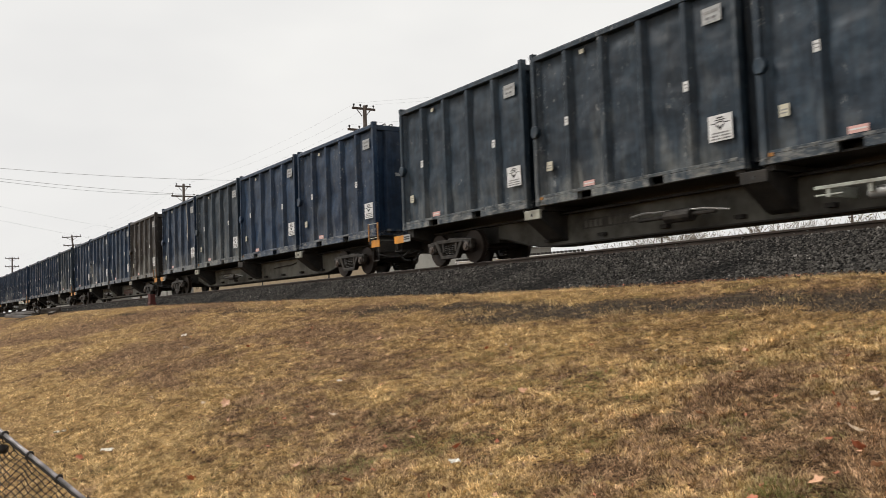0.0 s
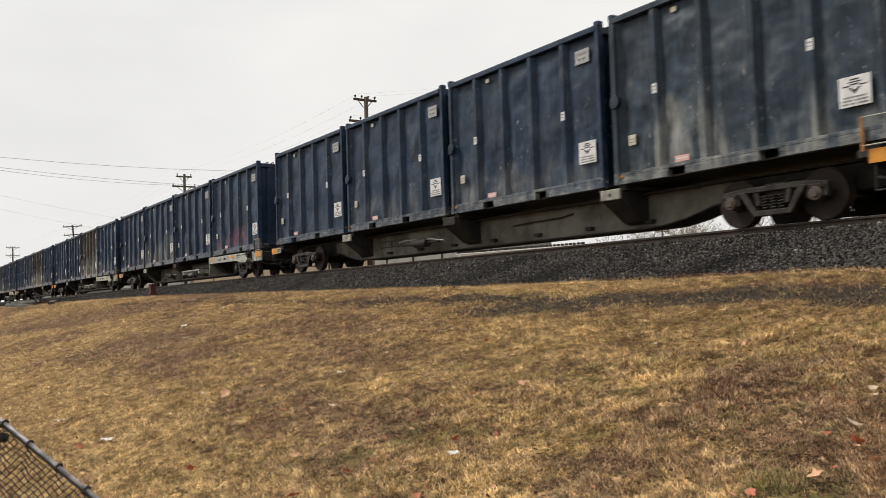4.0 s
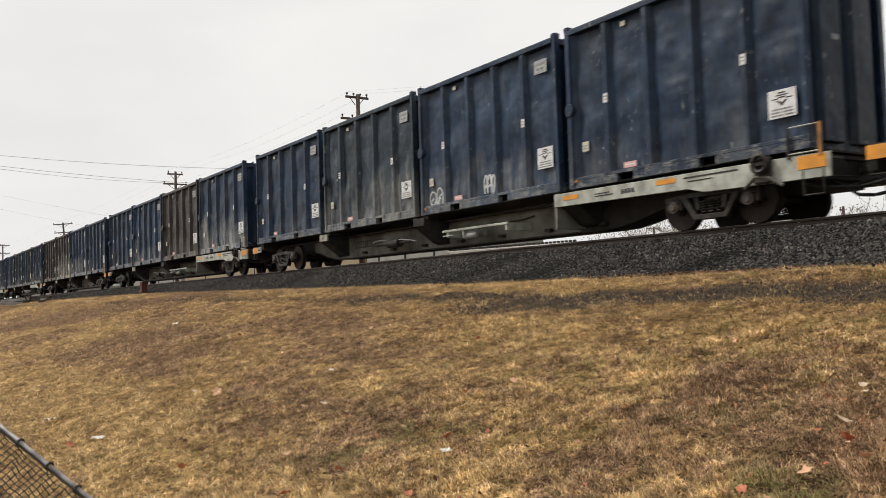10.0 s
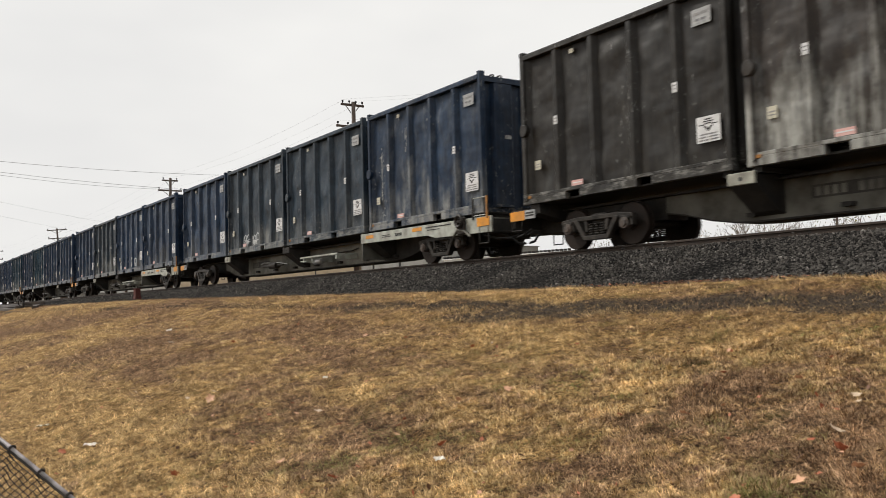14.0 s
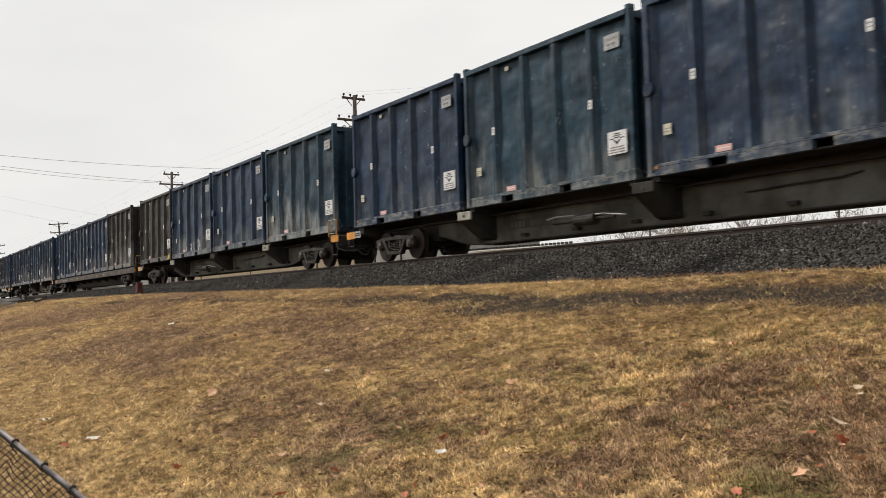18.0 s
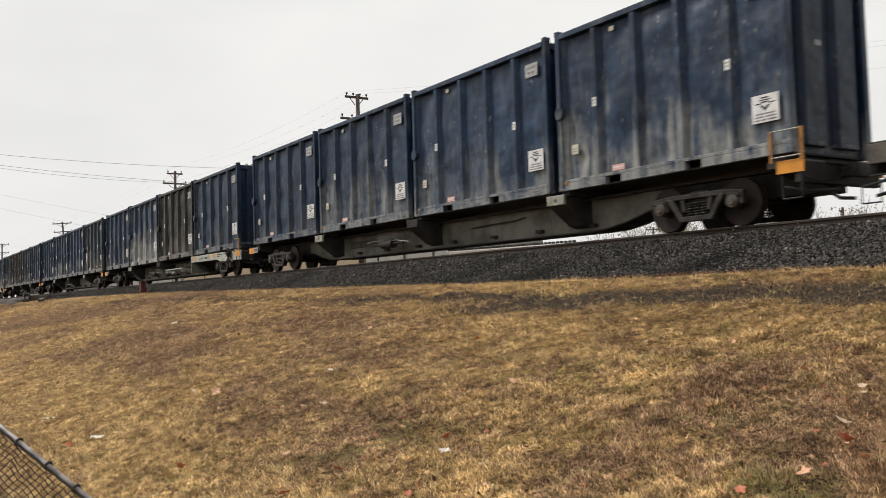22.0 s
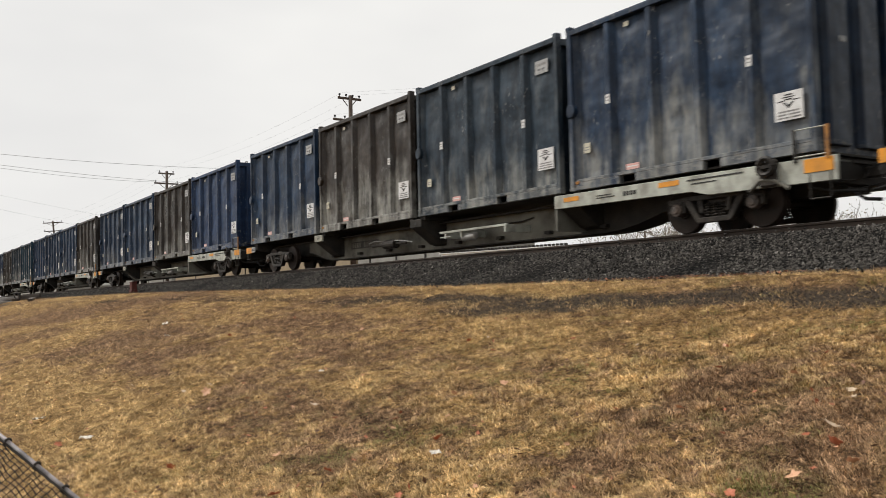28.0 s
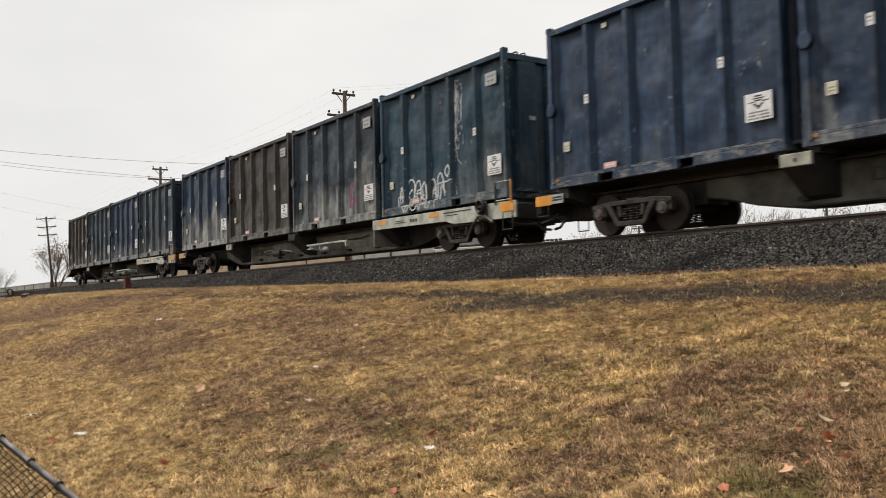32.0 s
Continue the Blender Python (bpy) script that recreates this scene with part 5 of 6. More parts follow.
def build_grass():
    rng = np.random.default_rng(11)
    # thick where the bank faces the path, thinner along the rest of it
    n1 = 160000
    az = np.radians(rng.uniform(-87, -26, n1))
    r = 4.6 * np.exp(rng.random(n1) * math.log(66 / 4.6))
    x1, y1 = r * np.sin(az), r * np.cos(az)
    n2 = 5000
    x2, y2 = rng.uniform(-75, 25, n2), rng.uniform(-9, 10.8, n2)
    x, y = np.concatenate([x1, x2]), np.concatenate([y1, y2])
    keep = (y > 0.8) & (y < 11.6) | (np.arange(len(x)) >= n1)
    x, y = x[keep], y[keep]
    ok, zs, tall = [], [], []
    for px, py in zip(x, y):
        d = dark_strip(px, py)
        tuft = noise.noise((px * 4.3, py * 4.6, 5.0)) + 0.5 * noise.noise((px * 1.4, py * 1.5, 2.0))
        hole = noise.noise((px * 7.5, py * 8.5, 8.0)) + 0.6 * noise.noise((px * 2.6, py * 3.2, 4.0))
        thin = 0.62 if hole < -0.25 else 0.05
        ok.append(not (rng.random() < max(d * 0.85, thin) or py > 10.9 - 0.5 * max(0.0, 1 - abs(px + 9.8) / 2.6) + 2.4 * rise(px) + 0.4 * noise.noise((px * 0.8, 0, 0))))
        zs.append(ground_z(px, py))
        edge = 1.08 if 9.4 < py < 10.8 else 1.0
        tall.append((0.9 + 1.0 * tuft) * edge)
    ok = np.array(ok)
    x, y, zs, tall = x[ok], y[ok], np.array(zs)[ok], np.array(tall)[ok]
    per = 10
    m = len(x) * per
    dist = np.repeat(np.hypot(x, y), per)
    ang = rng.uniform(0, 2 * np.pi, m)
    spread = rng.random(m) * (0.05 + dist * 0.004)
    bx = np.repeat(x, per) + spread * np.cos(ang + 1.0)
    by = np.repeat(y, per) + spread * np.sin(ang + 1.0)
    bz = np.repeat(zs, per) - 0.006
    length = rng.uniform(0.020, 0.078, m) * np.clip(np.repeat(tall, per), 0.55, 1.6) * (1 + dist / 60)
    lean = rng.uniform(0.55, 1.66, m)
    width = rng.uniform(0.0008, 0.0018, m) * (1 + dist / 8)
    turn = rng.uniform(-1.3, 1.3, m)
    # a kite-shaped bent blade near by, a sliver farther off
    near = dist < 9
    out = np.empty((m, 4, 3))
    for i, f in enumerate((0.0, 0.5, 1.0)):
        dx, dy = np.cos(ang + turn * f), np.sin(ang + turn * f)
        ox = length * f * np.sin(lean * (0.6 + 0.5 * f))
        oz = length * f * np.cos(np.minimum(1.5, lean * (0.6 + 0.5 * f)))
        here = np.stack([bx + dx * ox, by + dy * ox, bz + oz], 1)
        across = np.stack([-dy * width, dx * width, np.zeros(m)], 1)
        if i == 0:
            out[:, 0] = here
            out[~near, 1], out[~near, 2] = (here - across)[~near], (here + across)[~near]
        elif i == 1:
            out[near, 1], out[near, 2] = (here - across)[near], (here + across)[near]
        else:
            out[:, 3] = here
    kite, one = np.array([(0, 1, 2), (2, 1, 3)]), np.array([(1, 2, 3)])
    ids = 4 * np.arange(m)
    faces = np.concatenate([(kite[None] + ids[near][:, None, None]).reshape(-1, 3), (one[None] + ids[~near][:, None, None]).reshape(-1, 3)])
    me = bpy.data.meshes.new("grass")
    me.vertices.add(m * 4)
    me.vertices.foreach_set("co", out.ravel())
    me.loops.add(len(faces) * 3)
    me.loops.foreach_set("vertex_index", faces.ravel())
    me.polygons.add(len(faces))
    me.polygons.foreach_set("loop_start", np.arange(len(faces)) * 3)
    me.update()
    patch = me.attributes.new("thatch", "FLOAT", "POINT")
    patch.data.foreach_set("value", np.repeat([thatch(a, b) for a, b in zip(x.tolist(), y.tolist())], per * 4))
    me.materials.append(BLADE)
    tagged(new("grass", me), "short dead straw-coloured grass on the bank", "grass", kind="stuff")


build_grass()


def build_cinders():
    """Dark gravel scattered in the bare strip along the crest."""
    rng = np.random.default_rng(8)
    base = np.array([(1, 0, 0), (-1, 0, 0), (0, 1, 0), (0, -1, 0), (0, 0, 1), (0, 0, -1)], float)
    tri = np.array([(0, 2, 4), (2, 1, 4), (1, 3, 4), (3, 0, 4), (2, 0, 5), (1, 2, 5), (3, 1, 5), (0, 3, 5)])
    spots = []
    while len(spots) < 17000:
        x, y = -2 - 40 * rng.random() ** 1.4, rng.uniform(7.4, 10.2)
        if rng.random() < dark_strip(x, y):
            spots.append((x, y, ground_z(x, y)))
    pos = np.array(spots)
    count = len(pos)
    size = rng.uniform(0.006, 0.019, count)
    q = np.linalg.qr(rng.normal(size=(count, 3, 3)))[0]
    shape = base[None] * rng.uniform(0.5, 1.2, (count, 6, 1)) * size[:, None, None]
    pts = np.einsum("nij,nkj->nki", q, shape) + pos[:, None]
    me = bpy.data.meshes.new("cinders")
    me.from_pydata(pts.reshape(-1, 3).tolist(), [], (tri[None] + 6 * np.arange(count)[:, None, None]).reshape(-1, 3).tolist())
    me.materials.append(CINDER)
    tagged(new("cinders", me), "dark cinders and gravel strewn over bare ground", "gravel", kind="stuff")


build_cinders()

LEAF_RED = worn("red_leaf", (0.48, 0.15, 0.075), (0.30, 0.11, 0.06), 0.6, 0.6, 0.0, 12.0)
LEAF_DARK = worn("dark_leaf", (0.15, 0.075, 0.045), (0.08, 0.045, 0.03), 0.6, 0.7, 0.0, 12.0)
LEAF_TAN = worn("tan_leaf", (0.60, 0.34, 0.20), (0.38, 0.20, 0.11), 0.6, 0.6, 0.0, 12.0)
LEAF_PALE = worn("pale_leaf", (0.56, 0.43, 0.30), (0.36, 0.27, 0.18), 0.5, 0.6, 0.0, 12.0)
PAPER = worn("paper_scrap", (0.80, 0.76, 0.69), (0.6, 0.54, 0.46), 0.3, 0.7, 0.0, 12.0)


def leaf_mesh(seed, size):
    """A dry lobed leaf, curled at its edge."""
    rng = random.Random(seed)
    bm = bmesh.new()
    n = 20
    top, low = [], []
    for i in range(n):
        a = 2 * math.pi * i / n
        r = size * (0.62 + 0.38 * abs(math.cos(2.5 * a))) * rng.uniform(0.85, 1.1)
        z = 0.30 * size * (r / size) ** 2 * (0.6 + 0.4 * math.sin(2 * a + seed))
        top.append(bm.verts.new((r * math.cos(a), 0.8 * r * math.sin(a), z + 0.0015)))
        low.append(bm.verts.new((r * math.cos(a), 0.8 * r * math.sin(a), z)))
    ct, cl = bm.verts.new((0, 0, 0.0015)), bm.verts.new((0, 0, 0))
    for i in range(n):
        j = (i + 1) % n
        bm.faces.new((top[i], top[j], ct))
        bm.faces.new((low[j], low[i], cl))
        bm.faces.new((top[j], top[i], low[i], low[j]))
    tube(bm, [(-size * 0.5, 0, 0.004), (-size * 1.25, 0.1 * size, 0.01)], 0.0015, 5)
    return bm


def scrap_mesh(seed, size):
    """A crumpled scrap of paper."""
    rng = random.Random(seed)
    bm = bmesh.new()
    n = 5
    g = [[(size * (i / n - 0.5) * 2, size * (j / n - 0.5) * 1.2, rng.uniform(0, 0.45) * size) for i in range(n + 1)] for j in range(n + 1)]
    top = [[bm.verts.new((x, y, z + 0.001)) for x, y, z in row] for row in g]
    low = [[bm.verts.new((x, y, z)) for x, y, z in row] for row in g]
    for j in range(n):
        for i in range(n):
            bm.faces.new((top[j][i], top[j][i + 1], top[j + 1][i + 1], top[j + 1][i]))
            bm.faces.new((low[j][i], low[j + 1][i], low[j + 1][i + 1], low[j][i + 1]))
    return bm


LEAVES = {"red": (LEAF_RED, "dry red-brown leaf"), "tan": (LEAF_TAN, "dry orange-tan leaf"), "pale": (LEAF_PALE, "pale dry leaf")}


def drop_leaf(x, y, kind, size, seed):
    mat, words = LEAVES[kind]
    x, y = (v * (1 - 0.045 / (EYE[2] - ground_z(x, y))) for v in (x, y))  # caught in the blade tips, a little down the slope
    ob = new("leaf", mesh_of("leaf", leaf_mesh(seed, size), mat))
    rng = random.Random(seed)
    ob.matrix_basis = pose(x, y, ground_z(x, y) + 0.055, rng.uniform(-25, 25) + 28, rng.uniform(-28, 28), rng.uniform(0, 360))
    tagged(ob, f"{words} lying in the short dry grass", "leaf", "fallen leaves")


def drop_scrap(x, y, size, seed):
    x, y = (v * (1 - 0.05 / (EYE[2] - ground_z(x, y))) for v in (x, y))
    ob = new("paper_scrap", mesh_of("paper_scrap", scrap_mesh(seed, size), PAPER))
    ob.matrix_basis = pose(x, y, ground_z(x, y) + 0.05, 14, 0, random.Random(seed).uniform(0, 360))
    tagged(ob, "crumpled white paper scrap lying in the dry grass", "litter", "litter on the bank")


for i, (x, y, kind, size) in enumerate(((-3.35, 5.2, "red", 0.062), (-3.3, 4.69, "tan", 0.056), (-12.38, 4.13, "tan", 0.085), (-9.34, 4.37, "pale", 0.070), (-7.25, 5.53, "tan", 0.060), (-7.38, 5.10, "pale", 0.042),
                                        (-7.55, 5.12, "tan", 0.045), (-4.85, 5.47, "tan", 0.048), (-3.53, 5.46, "pale", 0.055), (-3.83, 6.20, "pale", 0.040), (-6.98, 3.39, "red", 0.050), (-8.05, 3.38, "tan", 0.062),
                                        (-7.01, 2.91, "red", 0.060), (-6.79, 3.14, "tan", 0.040), (-7.32, 2.89, "tan", 0.055), (-9.23, 2.69, "red", 0.048), (-3.62, 4.32, "tan", 0.045), (-3.52, 4.38, "red", 0.042),
                                        (-3.30, 4.34, "tan", 0.050), (-3.10, 5.00, "tan", 0.045), (-6.56, 4.27, "red", 0.045), (-7.59, 4.42, "red", 0.035), (-19.5, 2.37, "tan", 0.070), (-16.28, 2.79, "red", 0.060), (-12.74, 2.22, "red", 0.055))):
    drop_leaf(x, y, kind, size, i)
for i, (x, y, size) in enumerate(((-15.09, 2.35, 0.10), (-12.37, 2.51, 0.08), (-26.47, 7.59, 0.12), (-6.26, 4.04, 0.045), (-11.05, 5.29, 0.035), (-21.5, 6.2, 0.05), (-31.0, 8.6, 0.09))):
    drop_scrap(x, y, size, i)
rng = random.Random(77)
for i in range(110):
    r, a = 4.6 * math.exp(rng.random() * math.log(5.5)), radians(rng.uniform(-86, -30))
    x, y = r * math.sin(a), r * math.cos(a)
    if 1.3 < y < 8.2:
        drop_leaf(x, y, rng.choice(("red", "red", "tan", "tan", "pale")), rng.uniform(0.016, 0.032) * (1 + 0.03 * r), 100 + i)


def build_litter():
    """Small broken leaves, blown against the foot of the ballast and caught in the grass of the bank."""
    rng = random.Random(21)
    foot, bank = "blown against the foot of the ballast", "caught in the dry grass of the bank"
    for mat, count, words, where in ((LEAF_DARK, 420, "small dark brown leaves", foot), (LEAF_RED, 60, "small red-brown leaves", foot), (LEAF_DARK, 520, "small dark brown leaf scraps", bank), (LEAF_RED, 150, "small red-brown leaf scraps", bank)):
        verts, faces = [], []
        while len(faces) < count:
            if where == bank:
                r, a = 4.0 * math.exp(rng.random() * math.log(6.5)), radians(rng.uniform(-88, -22))
                x, y, least, most = r * math.sin(a), r * math.cos(a), 1.2, 8.0
            else:
                x, y, least, most = rng.gauss(-9.3, 1.6), rng.gauss(10.6, 0.25), 10.1, 11.15
            if not (-26 < x < -2 and least < y < most):
                continue
            c = Vector((x, y, ground_z(x, y) + rng.uniform(0.02, 0.055)))
            a = Vector((rng.uniform(-1, 1), rng.uniform(-1, 1), rng.uniform(-0.4, 0.6))).normalized() * rng.uniform(0.015, 0.035)
            b = Vector((rng.uniform(-1, 1), rng.uniform(-1, 1), rng.uniform(-0.4, 0.6))).normalized() * rng.uniform(0.010, 0.024)
            n = len(verts)
            verts += [c - a, c - b * 0.8, c + a, c + b]
            faces.append((n, n + 1, n + 2, n + 3))
        me = bpy.data.meshes.new("leaf_litter")
        me.from_pydata(verts, [], faces)
        me.materials.append(mat)
        tagged(new("leaf_litter", me), f"{words} {where}", "leaves", kind="stuff")


build_litter()


# ---- chain-link fence ----
def build_fence():
    """A length of chain-link fence whose rail falls with the ground at the bank's foot."""
    mat = worn("black_vinyl_wire", (0.020, 0.017, 0.015), (0.07, 0.055, 0.045), 0.5, 0.6)
    pipe = worn("grey_fence_pipe", (0.40, 0.365, 0.37), (0.035, 0.032, 0.032), 0.8, 0.45, 0.15, 9.0)
    root = new("chain_link_fence")
    a, b = Vector((-6.43, 0.66, -1.865)), Vector((-5.90, 1.07, -2.27))
    d = b - a

    def rail(f):
        return a + d * f

    bm = bmesh.new()
    tube(bm, [rail(-1.2) + Vector((0, 0, 0.003)), rail(3.0) + Vector((0, 0, 0.003))], 0.0145, 12)
    part("top_rail", bm, pipe, root, "grey metal top rail", smooth=True)
    for f, r in ((-1.15, 0.032), (2.95, 0.028)):
        p = rail(f)
        bm = bmesh.new()
        tube(bm, [(p.x, p.y, -3.6), (p.x, p.y, p.z + 0.06)], r, 12)
        post = part("post", bm, mat, root, "dark fence post", smooth=True)
        bm = bmesh.new()
        disc(bm, (p.x, p.y, 0), "z", r + 0.008, p.z + 0.06, p.z + 0.09, 12)
        part("cap", bm, mat, post)
    step = d.normalized()
    side = step.cross(Vector((0, 0, 1))).normalized()
    up = side.cross(step)
    for i in range(13):
        p = rail(-0.90 + i * 0.31 + random.Random(i).uniform(-0.05, 0.05))
        bm = bmesh.new()
        ringp = [p + step * (0.008 * (k % 2)) + 0.026 * (side * math.cos(k * 0.7) + up * math.sin(k * 0.7)) for k in range(19)]
        tube(bm, ringp, 0.0065, 5)
        tube(bm, [p - up * 0.02, p - up * 0.05 + step * 0.02, p - up * 0.03 + step * 0.05], 0.004, 5)
        part("tie", bm, mat, root, "twisted black wire tie")
    # dark tube added for the mesh's knuckled edge and the rail's shaded lower half
    rng = random.Random(4)
    bm = bmesh.new()
    tube(bm, [rail(-1.2 + i * 0.03) + side * 0.014 - up * (0.007 + rng.uniform(-0.002, 0.003)) for i in range(140)], 0.0095, 6)
    part("mesh_edge", bm, mat, root, "dark tube for knuckled mesh edge and shaded rail underside")
    # brace pipe that meets the rail
    p = rail(0.02) - Vector((0, 0, 0.085))
    bm = bmesh.new()
    tube(bm, [p, p + Vector((-0.9, -0.75, -0.02))], 0.030, 12)
    part("brace_pipe", bm, mat, root, "dark brace pipe", smooth=True)
    # woven mesh: zigzag wires that hook into their neighbours, hung from the sloping rail
    flat = Vector((d.x, d.y, 0))
    run, fall = flat.length, d.z / flat.length
    flat.normalize()
    nrm = flat.cross(Vector((0, 0, 1)))
    verts, faces = [], []
    cell, row = 0.036, 0.025
    o = rail(-1.2)
    for w in range(int(4.2 * run / cell)):
        for k in range(64):
            ends = []
            for s, z in (((w + (k + w) % 2) * cell, -k * row), ((w + (k + w + 1) % 2) * cell, -(k + 1) * row)):
                wob = 0.022 * noise.noise((s * 9, z * 9, 0.0))
                ends.append(o + flat * (s + wob) + Vector((0, 0, z + wob)))
            top = o.z + fall * (w + 0.5) * cell - 0.015
            if min(q.z for q in ends) < -3.36 or max(q.z for q in ends) > top:
                continue
            n, r = len(verts), 0.0053
            for q in ends:
                verts += [q - flat * r, q - nrm * r, q + flat * r, q + nrm * r]
            faces += [(n, n + 1, n + 5, n + 4), (n + 1, n + 2, n + 6, n + 5), (n + 2, n + 3, n + 7, n + 6), (n + 3, n, n + 4, n + 7)]
    me = bpy.data.meshes.new("wire_mesh")
    me.from_pydata(verts, [], faces)
    me.materials.append(mat)
    tagged(part("wire_mesh", me, None, root, "dark woven diamond wire mesh"), kind="stuff")
    tagged(root, "chain-link fence with a grey sloping rail and dark mesh", "fence")


build_fence()


# ---- trackside things ----
def build_red_stand():
    root = new("trackside_stand")
    x, y = -45.9, 11.55
    bm = made((-0.16, 0.16, -0.13, 0.13, 0.0, 0.40), (-0.20, 0.20, -0.16, 0.16, -0.12, 0.03), bevel=0.02)
    part("cabinet", bm, RED_RUST, root)
    part("lid", made((-0.18, 0.18, -0.15, 0.15, 0.40, 0.44), bevel=0.01), RED_RUST, root)
    bm = bmesh.new()
    tube(bm, [(0.08, 0, 0.44), (0.08, 0, 0.55)], 0.025, 8)
    part("stub_post", bm, STEEL_DARK, root)
    root.matrix_basis = pose(x, y, -0.47, 0, 0, 6)
    tagged(root, "rusty red steel trackside cabinet standing in the ballast", "trackside box")


def build_debris():
    grey = worn("weathered_board", (0.34, 0.33, 0.32), (0.12, 0.11, 0.10), 0.6, 0.85)
    pile = ((-74.0, 9.0, 2.6, 80, 0.0, grey, "weathered grey board"), (-74.4, 9.3, 2.3, 66, 0.20, grey, "weathered grey board"), (-75.2, 9.1, 2.4, 88, 0.0, grey, "weathered grey board"),
            (-73.0, 10.3, 1.8, 97, 0.0, TIMBER, "old dark timber sleeper"), (-73.1, 10.7, 1.6, 62, 0.20, TIMBER, "old dark timber sleeper"), (-72.3, 11.2, 1.3, 104, 0.0, TIMBER, "old dark timber sleeper"),
            (-64.5, 9.6, 2.6, -14, 0.0, TIMBER, "old dark timber sleeper"))
    for i, (x, y, length, turn, up, mat, words) in enumerate(pile):
        ob = new("discarded_timber", mesh_of("discarded_timber", made((-length / 2, length / 2, -0.14, 0.14, 0.0, 0.2), bevel=0.02), mat))
        ob.matrix_basis = pose(x, y, ground_z(x, y) - 0.02 + up, 0, random.Random(i).uniform(-5, 5), turn)
        tagged(ob, f"{words} lying on the grass beside the track", "timber", "discarded timbers")
    for x, y, s in ((-72.8, 9.9, 0.30),):
        bm = bmesh.new()
        tube(bm, [(s * math.cos(a), 0.05 * math.sin(a * 2), s * (1 + math.sin(a))) for a in [2 * math.pi * i / 14 for i in range(15)]], 0.05, 8)
        ob = new("scrap_tyre", mesh_of("scrap_tyre", bm, RUBBER, True))
        ob.matrix_basis = pose(x, y, ground_z(x, y) + 0.03, 20, 0, 30)
        tagged(ob, "black scrap tyre dumped on the grass beside the track", "tyre")


build_red_stand()
build_debris()

# ---- beyond the track ----
WALL_WHITE = worn("white_cladding", (0.80, 0.80, 0.79), (0.62, 0.62, 0.61), 0.5, 0.6, 0.0, 0.8)
WALL_GREY = worn("grey_block_wall", (0.27, 0.27, 0.25), (0.17, 0.165, 0.15), 0.6, 0.8, 0.0, 0.8)
WALL_TAN = worn("tan_block_wall", (0.30, 0.24, 0.16), (0.20, 0.16, 0.10), 0.6, 0.8, 0.0, 0.8)


def build_shed(x0, x1, y0, depth, top, wall, words, posts, teeth=False, turn=0.0):
    """A plain long building; its origin is the near corner at x1, round which it may be turned."""
    root = new("trackside_building")
    low, x0, x1, ox, oy, y0 = -1.7, x0 - x1, 0.0, x1, y0, 0.0
    part("front_wall", made((x0, x1, y0, y0 + 0.2, low, top)), wall, root)
    part("rear_wall", made((x0, x1, y0 + depth - 0.2, y0 + depth, low, top)), wall, root)
    for x in (x0, x1 - 0.2):
        part("end_wall", made((x, x + 0.2, y0 + 0.2, y0 + depth - 0.2, low, top)), wall, root)
    part("roof", made((x0 - 0.1, x1 + 0.1, y0 - 0.1, y0 + depth + 0.1, top, top + 0.06)), wall if teeth else WALL_GREY, root)
    for i in range(posts):
        x = x0 + (x1 - x0) * (i + 0.5) / posts
        part("pilaster", made((x - 0.12, x + 0.12, y0 - 0.06, y0, low, top)), STEEL_DARK if not teeth else wall, root)
    if teeth:
        part("wall_band", made((x0, x1, y0 - 0.03, y0, top - 0.30, top - 0.22)), WALL_GREY, root)
        bm = bmesh.new()
        n = int((x1 - x0) / 0.34)
        for i in range(n):
            box(bm, x0 + i * 0.34, x0 + i * 0.34 + 0.16, y0 - 0.1, y0 + 0.1, top + 0.06, top + 0.21)
        tagged(part("roof_edge", bm, STEEL_DARK, root, "dark toothed roof edge"), kind="stuff")
    root.matrix_basis = pose(ox, oy, 0, 0, 0, turn)
    tagged(root, words, "building")


build_shed(-56.5, -44.28, 40.0, 8.0, 2.10, WALL_WHITE, "long low white building with a dark toothed roof edge", 4, True, 13.5)
build_shed(-75.0, -60.4, 40.0, 10.0, 3.6, WALL_GREY, "grey block building with dark pilasters beyond the track", 3)
build_shed(-196.0, -136.0, 40.0, 10.0, 3.6, WALL_GREY, "long grey block building beyond the track", 7)
build_shed(-134.0, -75.6, 40.0, 10.0, 3.2, WALL_TAN, "tan block wall building beyond the track", 3)
build_shed(-242.0, -174.0, 30.0, 12.0, 2.3, WALL_GREY, "low grey-beige building far down the track", 6)


# ---- trees and shrubs ----
BARK = worn("grey_bark", (0.085, 0.068, 0.055), (0.05, 0.04, 0.033), 0.6, 0.9, 0.0, 6.0)


TWIG = worn("pale_twig_bark", (0.24, 0.20, 0.16), (0.14, 0.115, 0.09), 0.6, 0.9, 0.0, 6.0)


def leaf_stuff(name, color):
    n = Nodes(name)
    geo = n.add("ShaderNodeNewGeometry")
    c = n.mix(geo.outputs["Random Per Island"], color, (0.23, 0.16, 0.08))
    return n.done(c, 0.7)


LEAF_OLIVE, LEAF_BROWN = leaf_stuff("olive_leaves", (0.16, 0.17, 0.06)), leaf_stuff("brown_leaves", (0.10, 0.075, 0.05))


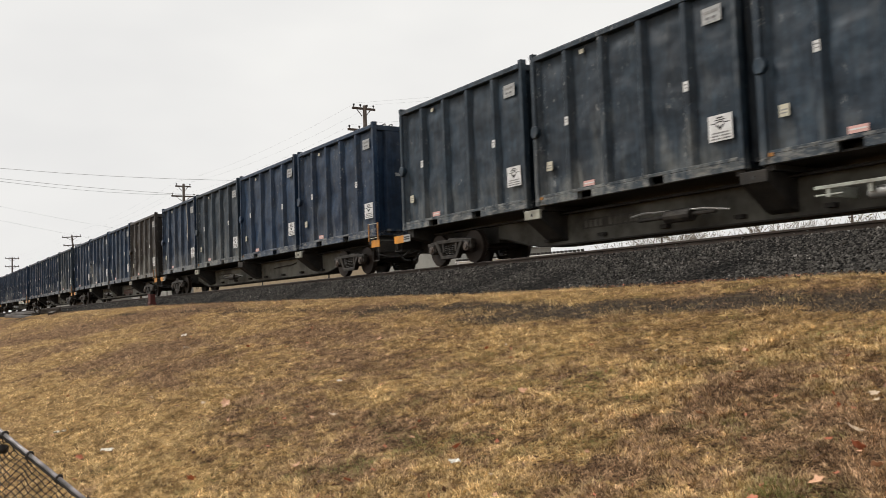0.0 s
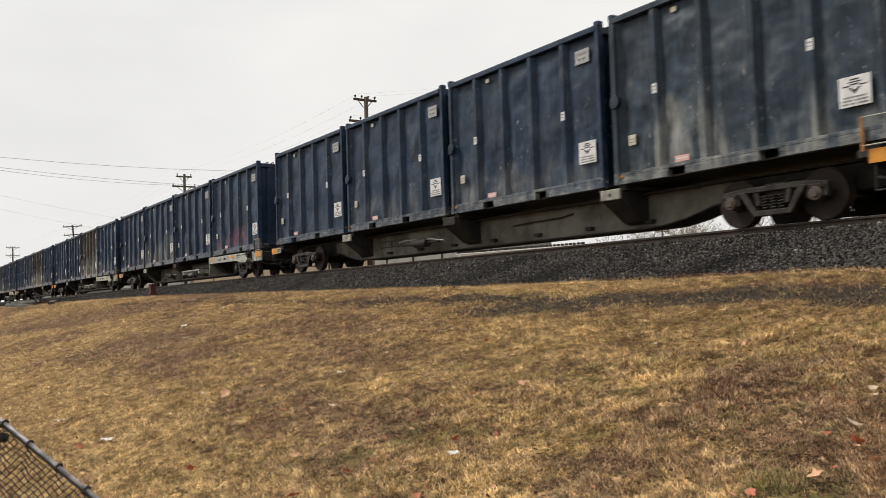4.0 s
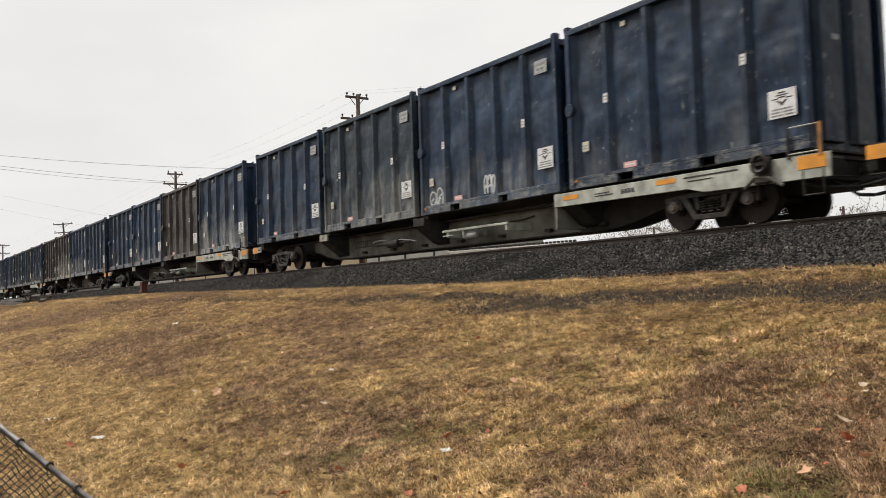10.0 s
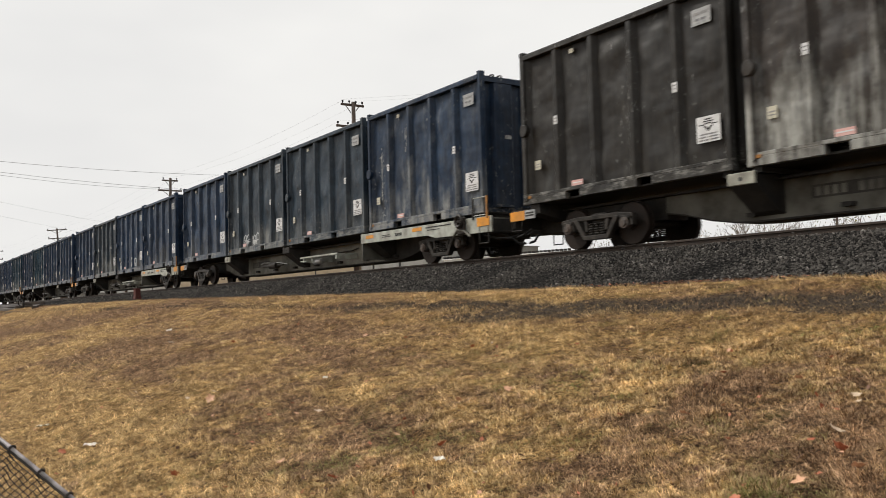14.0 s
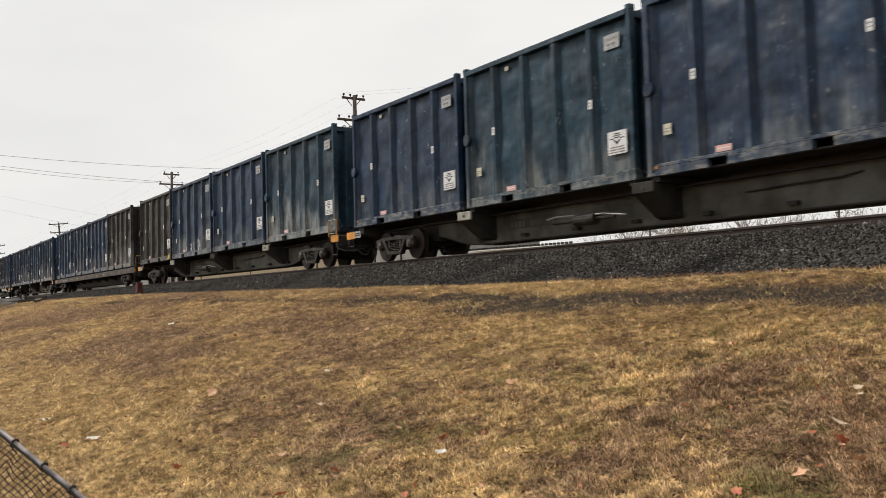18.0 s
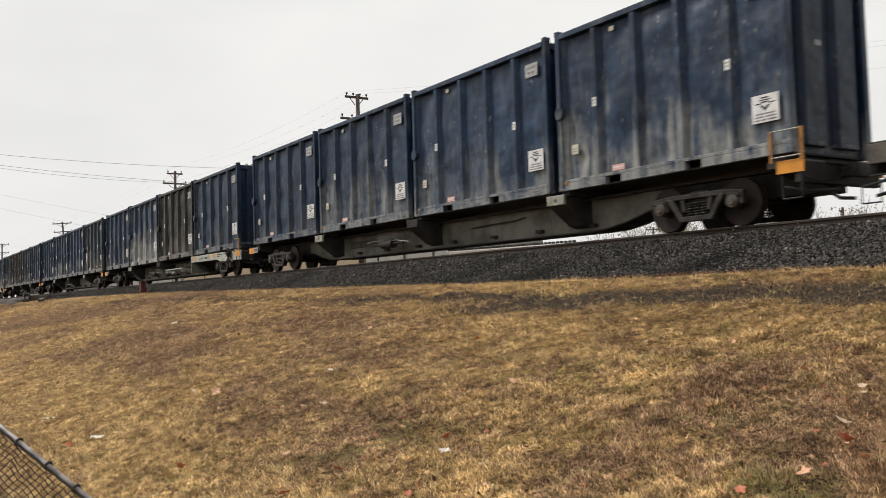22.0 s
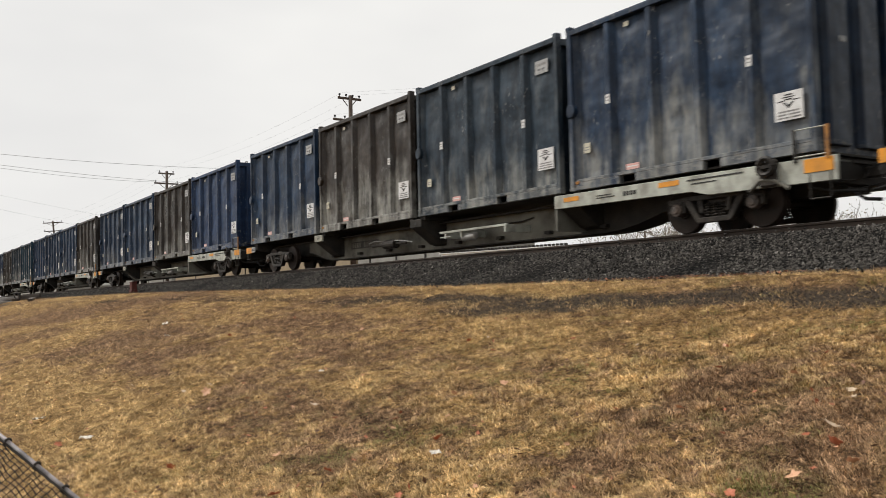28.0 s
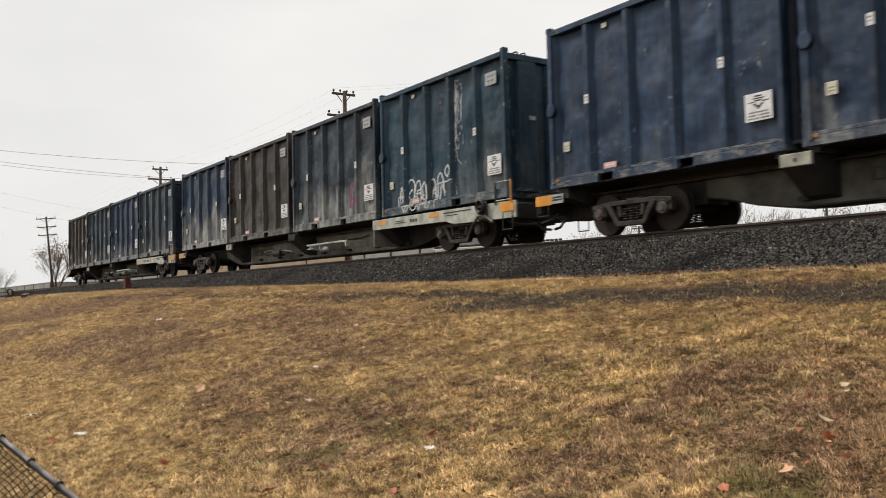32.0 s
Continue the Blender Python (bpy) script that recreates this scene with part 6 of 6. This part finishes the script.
def grow(bm, tips, p, d, length, radius, depth, rng):
    q = p + d * length
    mid = p + d * length * 0.5 + Vector((rng.uniform(-1, 1), rng.uniform(-1, 1), 0)) * length * 0.06
    radius = max(radius, 0.007)
    tube(bm, [p, mid, q], [radius, radius * 0.85, radius * 0.65], 6 if depth > 2 else 4)
    if depth == 0:
        tips.append(q)
        return
    for i in range(rng.choice((2, 3, 3))):
        v = (d + Vector((rng.uniform(-1, 1), rng.uniform(-1, 1), rng.uniform(-0.25, 0.7))) * 0.75).normalized()
        grow(bm, tips, p + d * length * rng.uniform(0.55, 1.0), v, length * rng.uniform(0.6, 0.82), radius * 0.6, depth - 1, rng)
    tips.append(q)


def build_tree(name, x, y, height, depth, stems, seed, leaf_mat, leaves, words, category):
    rng = random.Random(seed)
    small = 0.45 if name == "shrub" else 1.0
    root = new(name)
    g = ground_z(x, y)
    tips = []
    for s in range(stems):
        bm = bmesh.new()
        d = Vector((rng.uniform(-0.25, 0.25) * (1 + stems * 0.2), rng.uniform(-0.25, 0.25) * (1 + stems * 0.2), 1)).normalized()
        grow(bm, tips, Vector((rng.uniform(-0.2, 0.2) * stems, rng.uniform(-0.2, 0.2) * stems, -0.1)), d, height * 0.32, 0.012 * height * (1.0 if stems < 3 else 0.55), depth, rng)
        part("stem" if stems > 1 else "trunk", bm, TWIG if name == "shrub" else BARK, root)
    verts, faces = [], []
    for i in range(leaves):
        t = rng.choice(tips)
        c = t + Vector((rng.gauss(0, 1), rng.gauss(0, 1), rng.gauss(0, 1))) * height * 0.035
        s = rng.uniform(0.05, 0.11) * (1 + height * 0.05) * small
        n = len(verts)
        a, b = Vector((rng.uniform(-1, 1), rng.uniform(-1, 1), rng.uniform(-1, 1))).normalized(), Vector((rng.uniform(-1, 1), rng.uniform(-1, 1), rng.uniform(-1, 1))).normalized()
        verts += [c - a * s, c + b * s * 0.6, c + a * s, c - b * s * 0.6]
        faces.append((n, n + 1, n + 2, n + 3))
    me = bpy.data.meshes.new("leaves")
    me.from_pydata(verts, [], faces)
    me.materials.append(leaf_mat)
    tagged(part("crown", me, None, root, "sparse small leaves"), kind="stuff")
    root.matrix_basis = pose(x, y, g)
    tagged(root, words, category)


build_tree("tree", -140.6, 24.4, 11.5, 4, 2, 3, LEAF_BROWN, 900, "nearly bare tree with a few brown leaves near the track", "tree")
build_tree("tree", -144.5, 25.6, 10.5, 4, 2, 8, LEAF_BROWN, 900, "nearly bare tree with a few brown leaves near the track", "tree")
build_tree("tree", -230.0, 30.0, 10.0, 4, 3, 12, LEAF_BROWN, 500, "nearly bare tree with a few brown leaves near the track", "tree")
rng = random.Random(31)
for i in range(15):
    x = -33.2 + i * 1.15 + rng.uniform(-0.6, 0.6)
    build_tree("shrub", x, 34.5 + rng.uniform(-2, 2), rng.uniform(3.9, 5.4), 4, 4, 40 + i, LEAF_OLIVE, rng.choice((120, 300, 520)), "twiggy leafless shrub with a few olive leaves beyond the track", "shrub")
for i in range(5):
    x = -60.0 + i * 0.9
    build_tree("shrub", x, 36.0 + rng.uniform(-1, 1), rng.uniform(3.4, 4.4), 4, 3, 60 + i, LEAF_OLIVE, 150, "twiggy leafless shrub with a few olive leaves beyond the track", "shrub")


# ---- motion ----
def travelled(t):
    return 0.007658 * t * t + 17.7564 * t - 0.204


# slack in the couplers: how far each car stands from its even place
SLACK = (0.31, 0.18, 0.22, 0.11, -0.32, -0.22, -0.12, -0.05, 0.05, 0.16, 0.09, 0.33, 0.40, 0.58, 0.28, 0.02, -0.26, -0.12, 0.03, 0.04, 0.04, 0.15, 0.12, 0.15)


def motions():
    times = [i * 1.0 for i in range(33)]
    for k, (_, car) in enumerate(CARS):
        start = -23.07 - k * PITCH + SLACK[k]
        walk(car, [(t, pose(start + travelled(t) + END / 2, TRACK, 0)) for t in times])
        for j in range(4):
            between = 0.15 if CAR_TYPE[k] == "F" else GAP
            mid = start + END / 2 + (j - 1.5) * (LENGTH + between)
            walk(CONTAINERS[k, j], [(t, pose(mid + travelled(t), TRACK, DECK)) for t in times])
    # the wheels roll on the rails; axles alike share one roll
    for q, name in ((-1, "wheelset_rear"), (1, "wheelset_front")):
        axles = [o for o in bpy.data.objects if o.name.split(".")[0] == name]
        rows = [(i / FPS, pose(q * 0.89, 0, 0) @ Matrix.Rotation(travelled(i / FPS) / RADIUS, 4, "Y")) for i in range(frame(32.0))]
        walk(axles[0], rows)
        for o in axles[1:]:
            o.rotation_mode = "QUATERNION"
            o.animation_data_create()
            o.animation_data.action = axles[0].animation_data.action
            o.animation_data.action_slot = axles[0].animation_data.action_slot


motions()
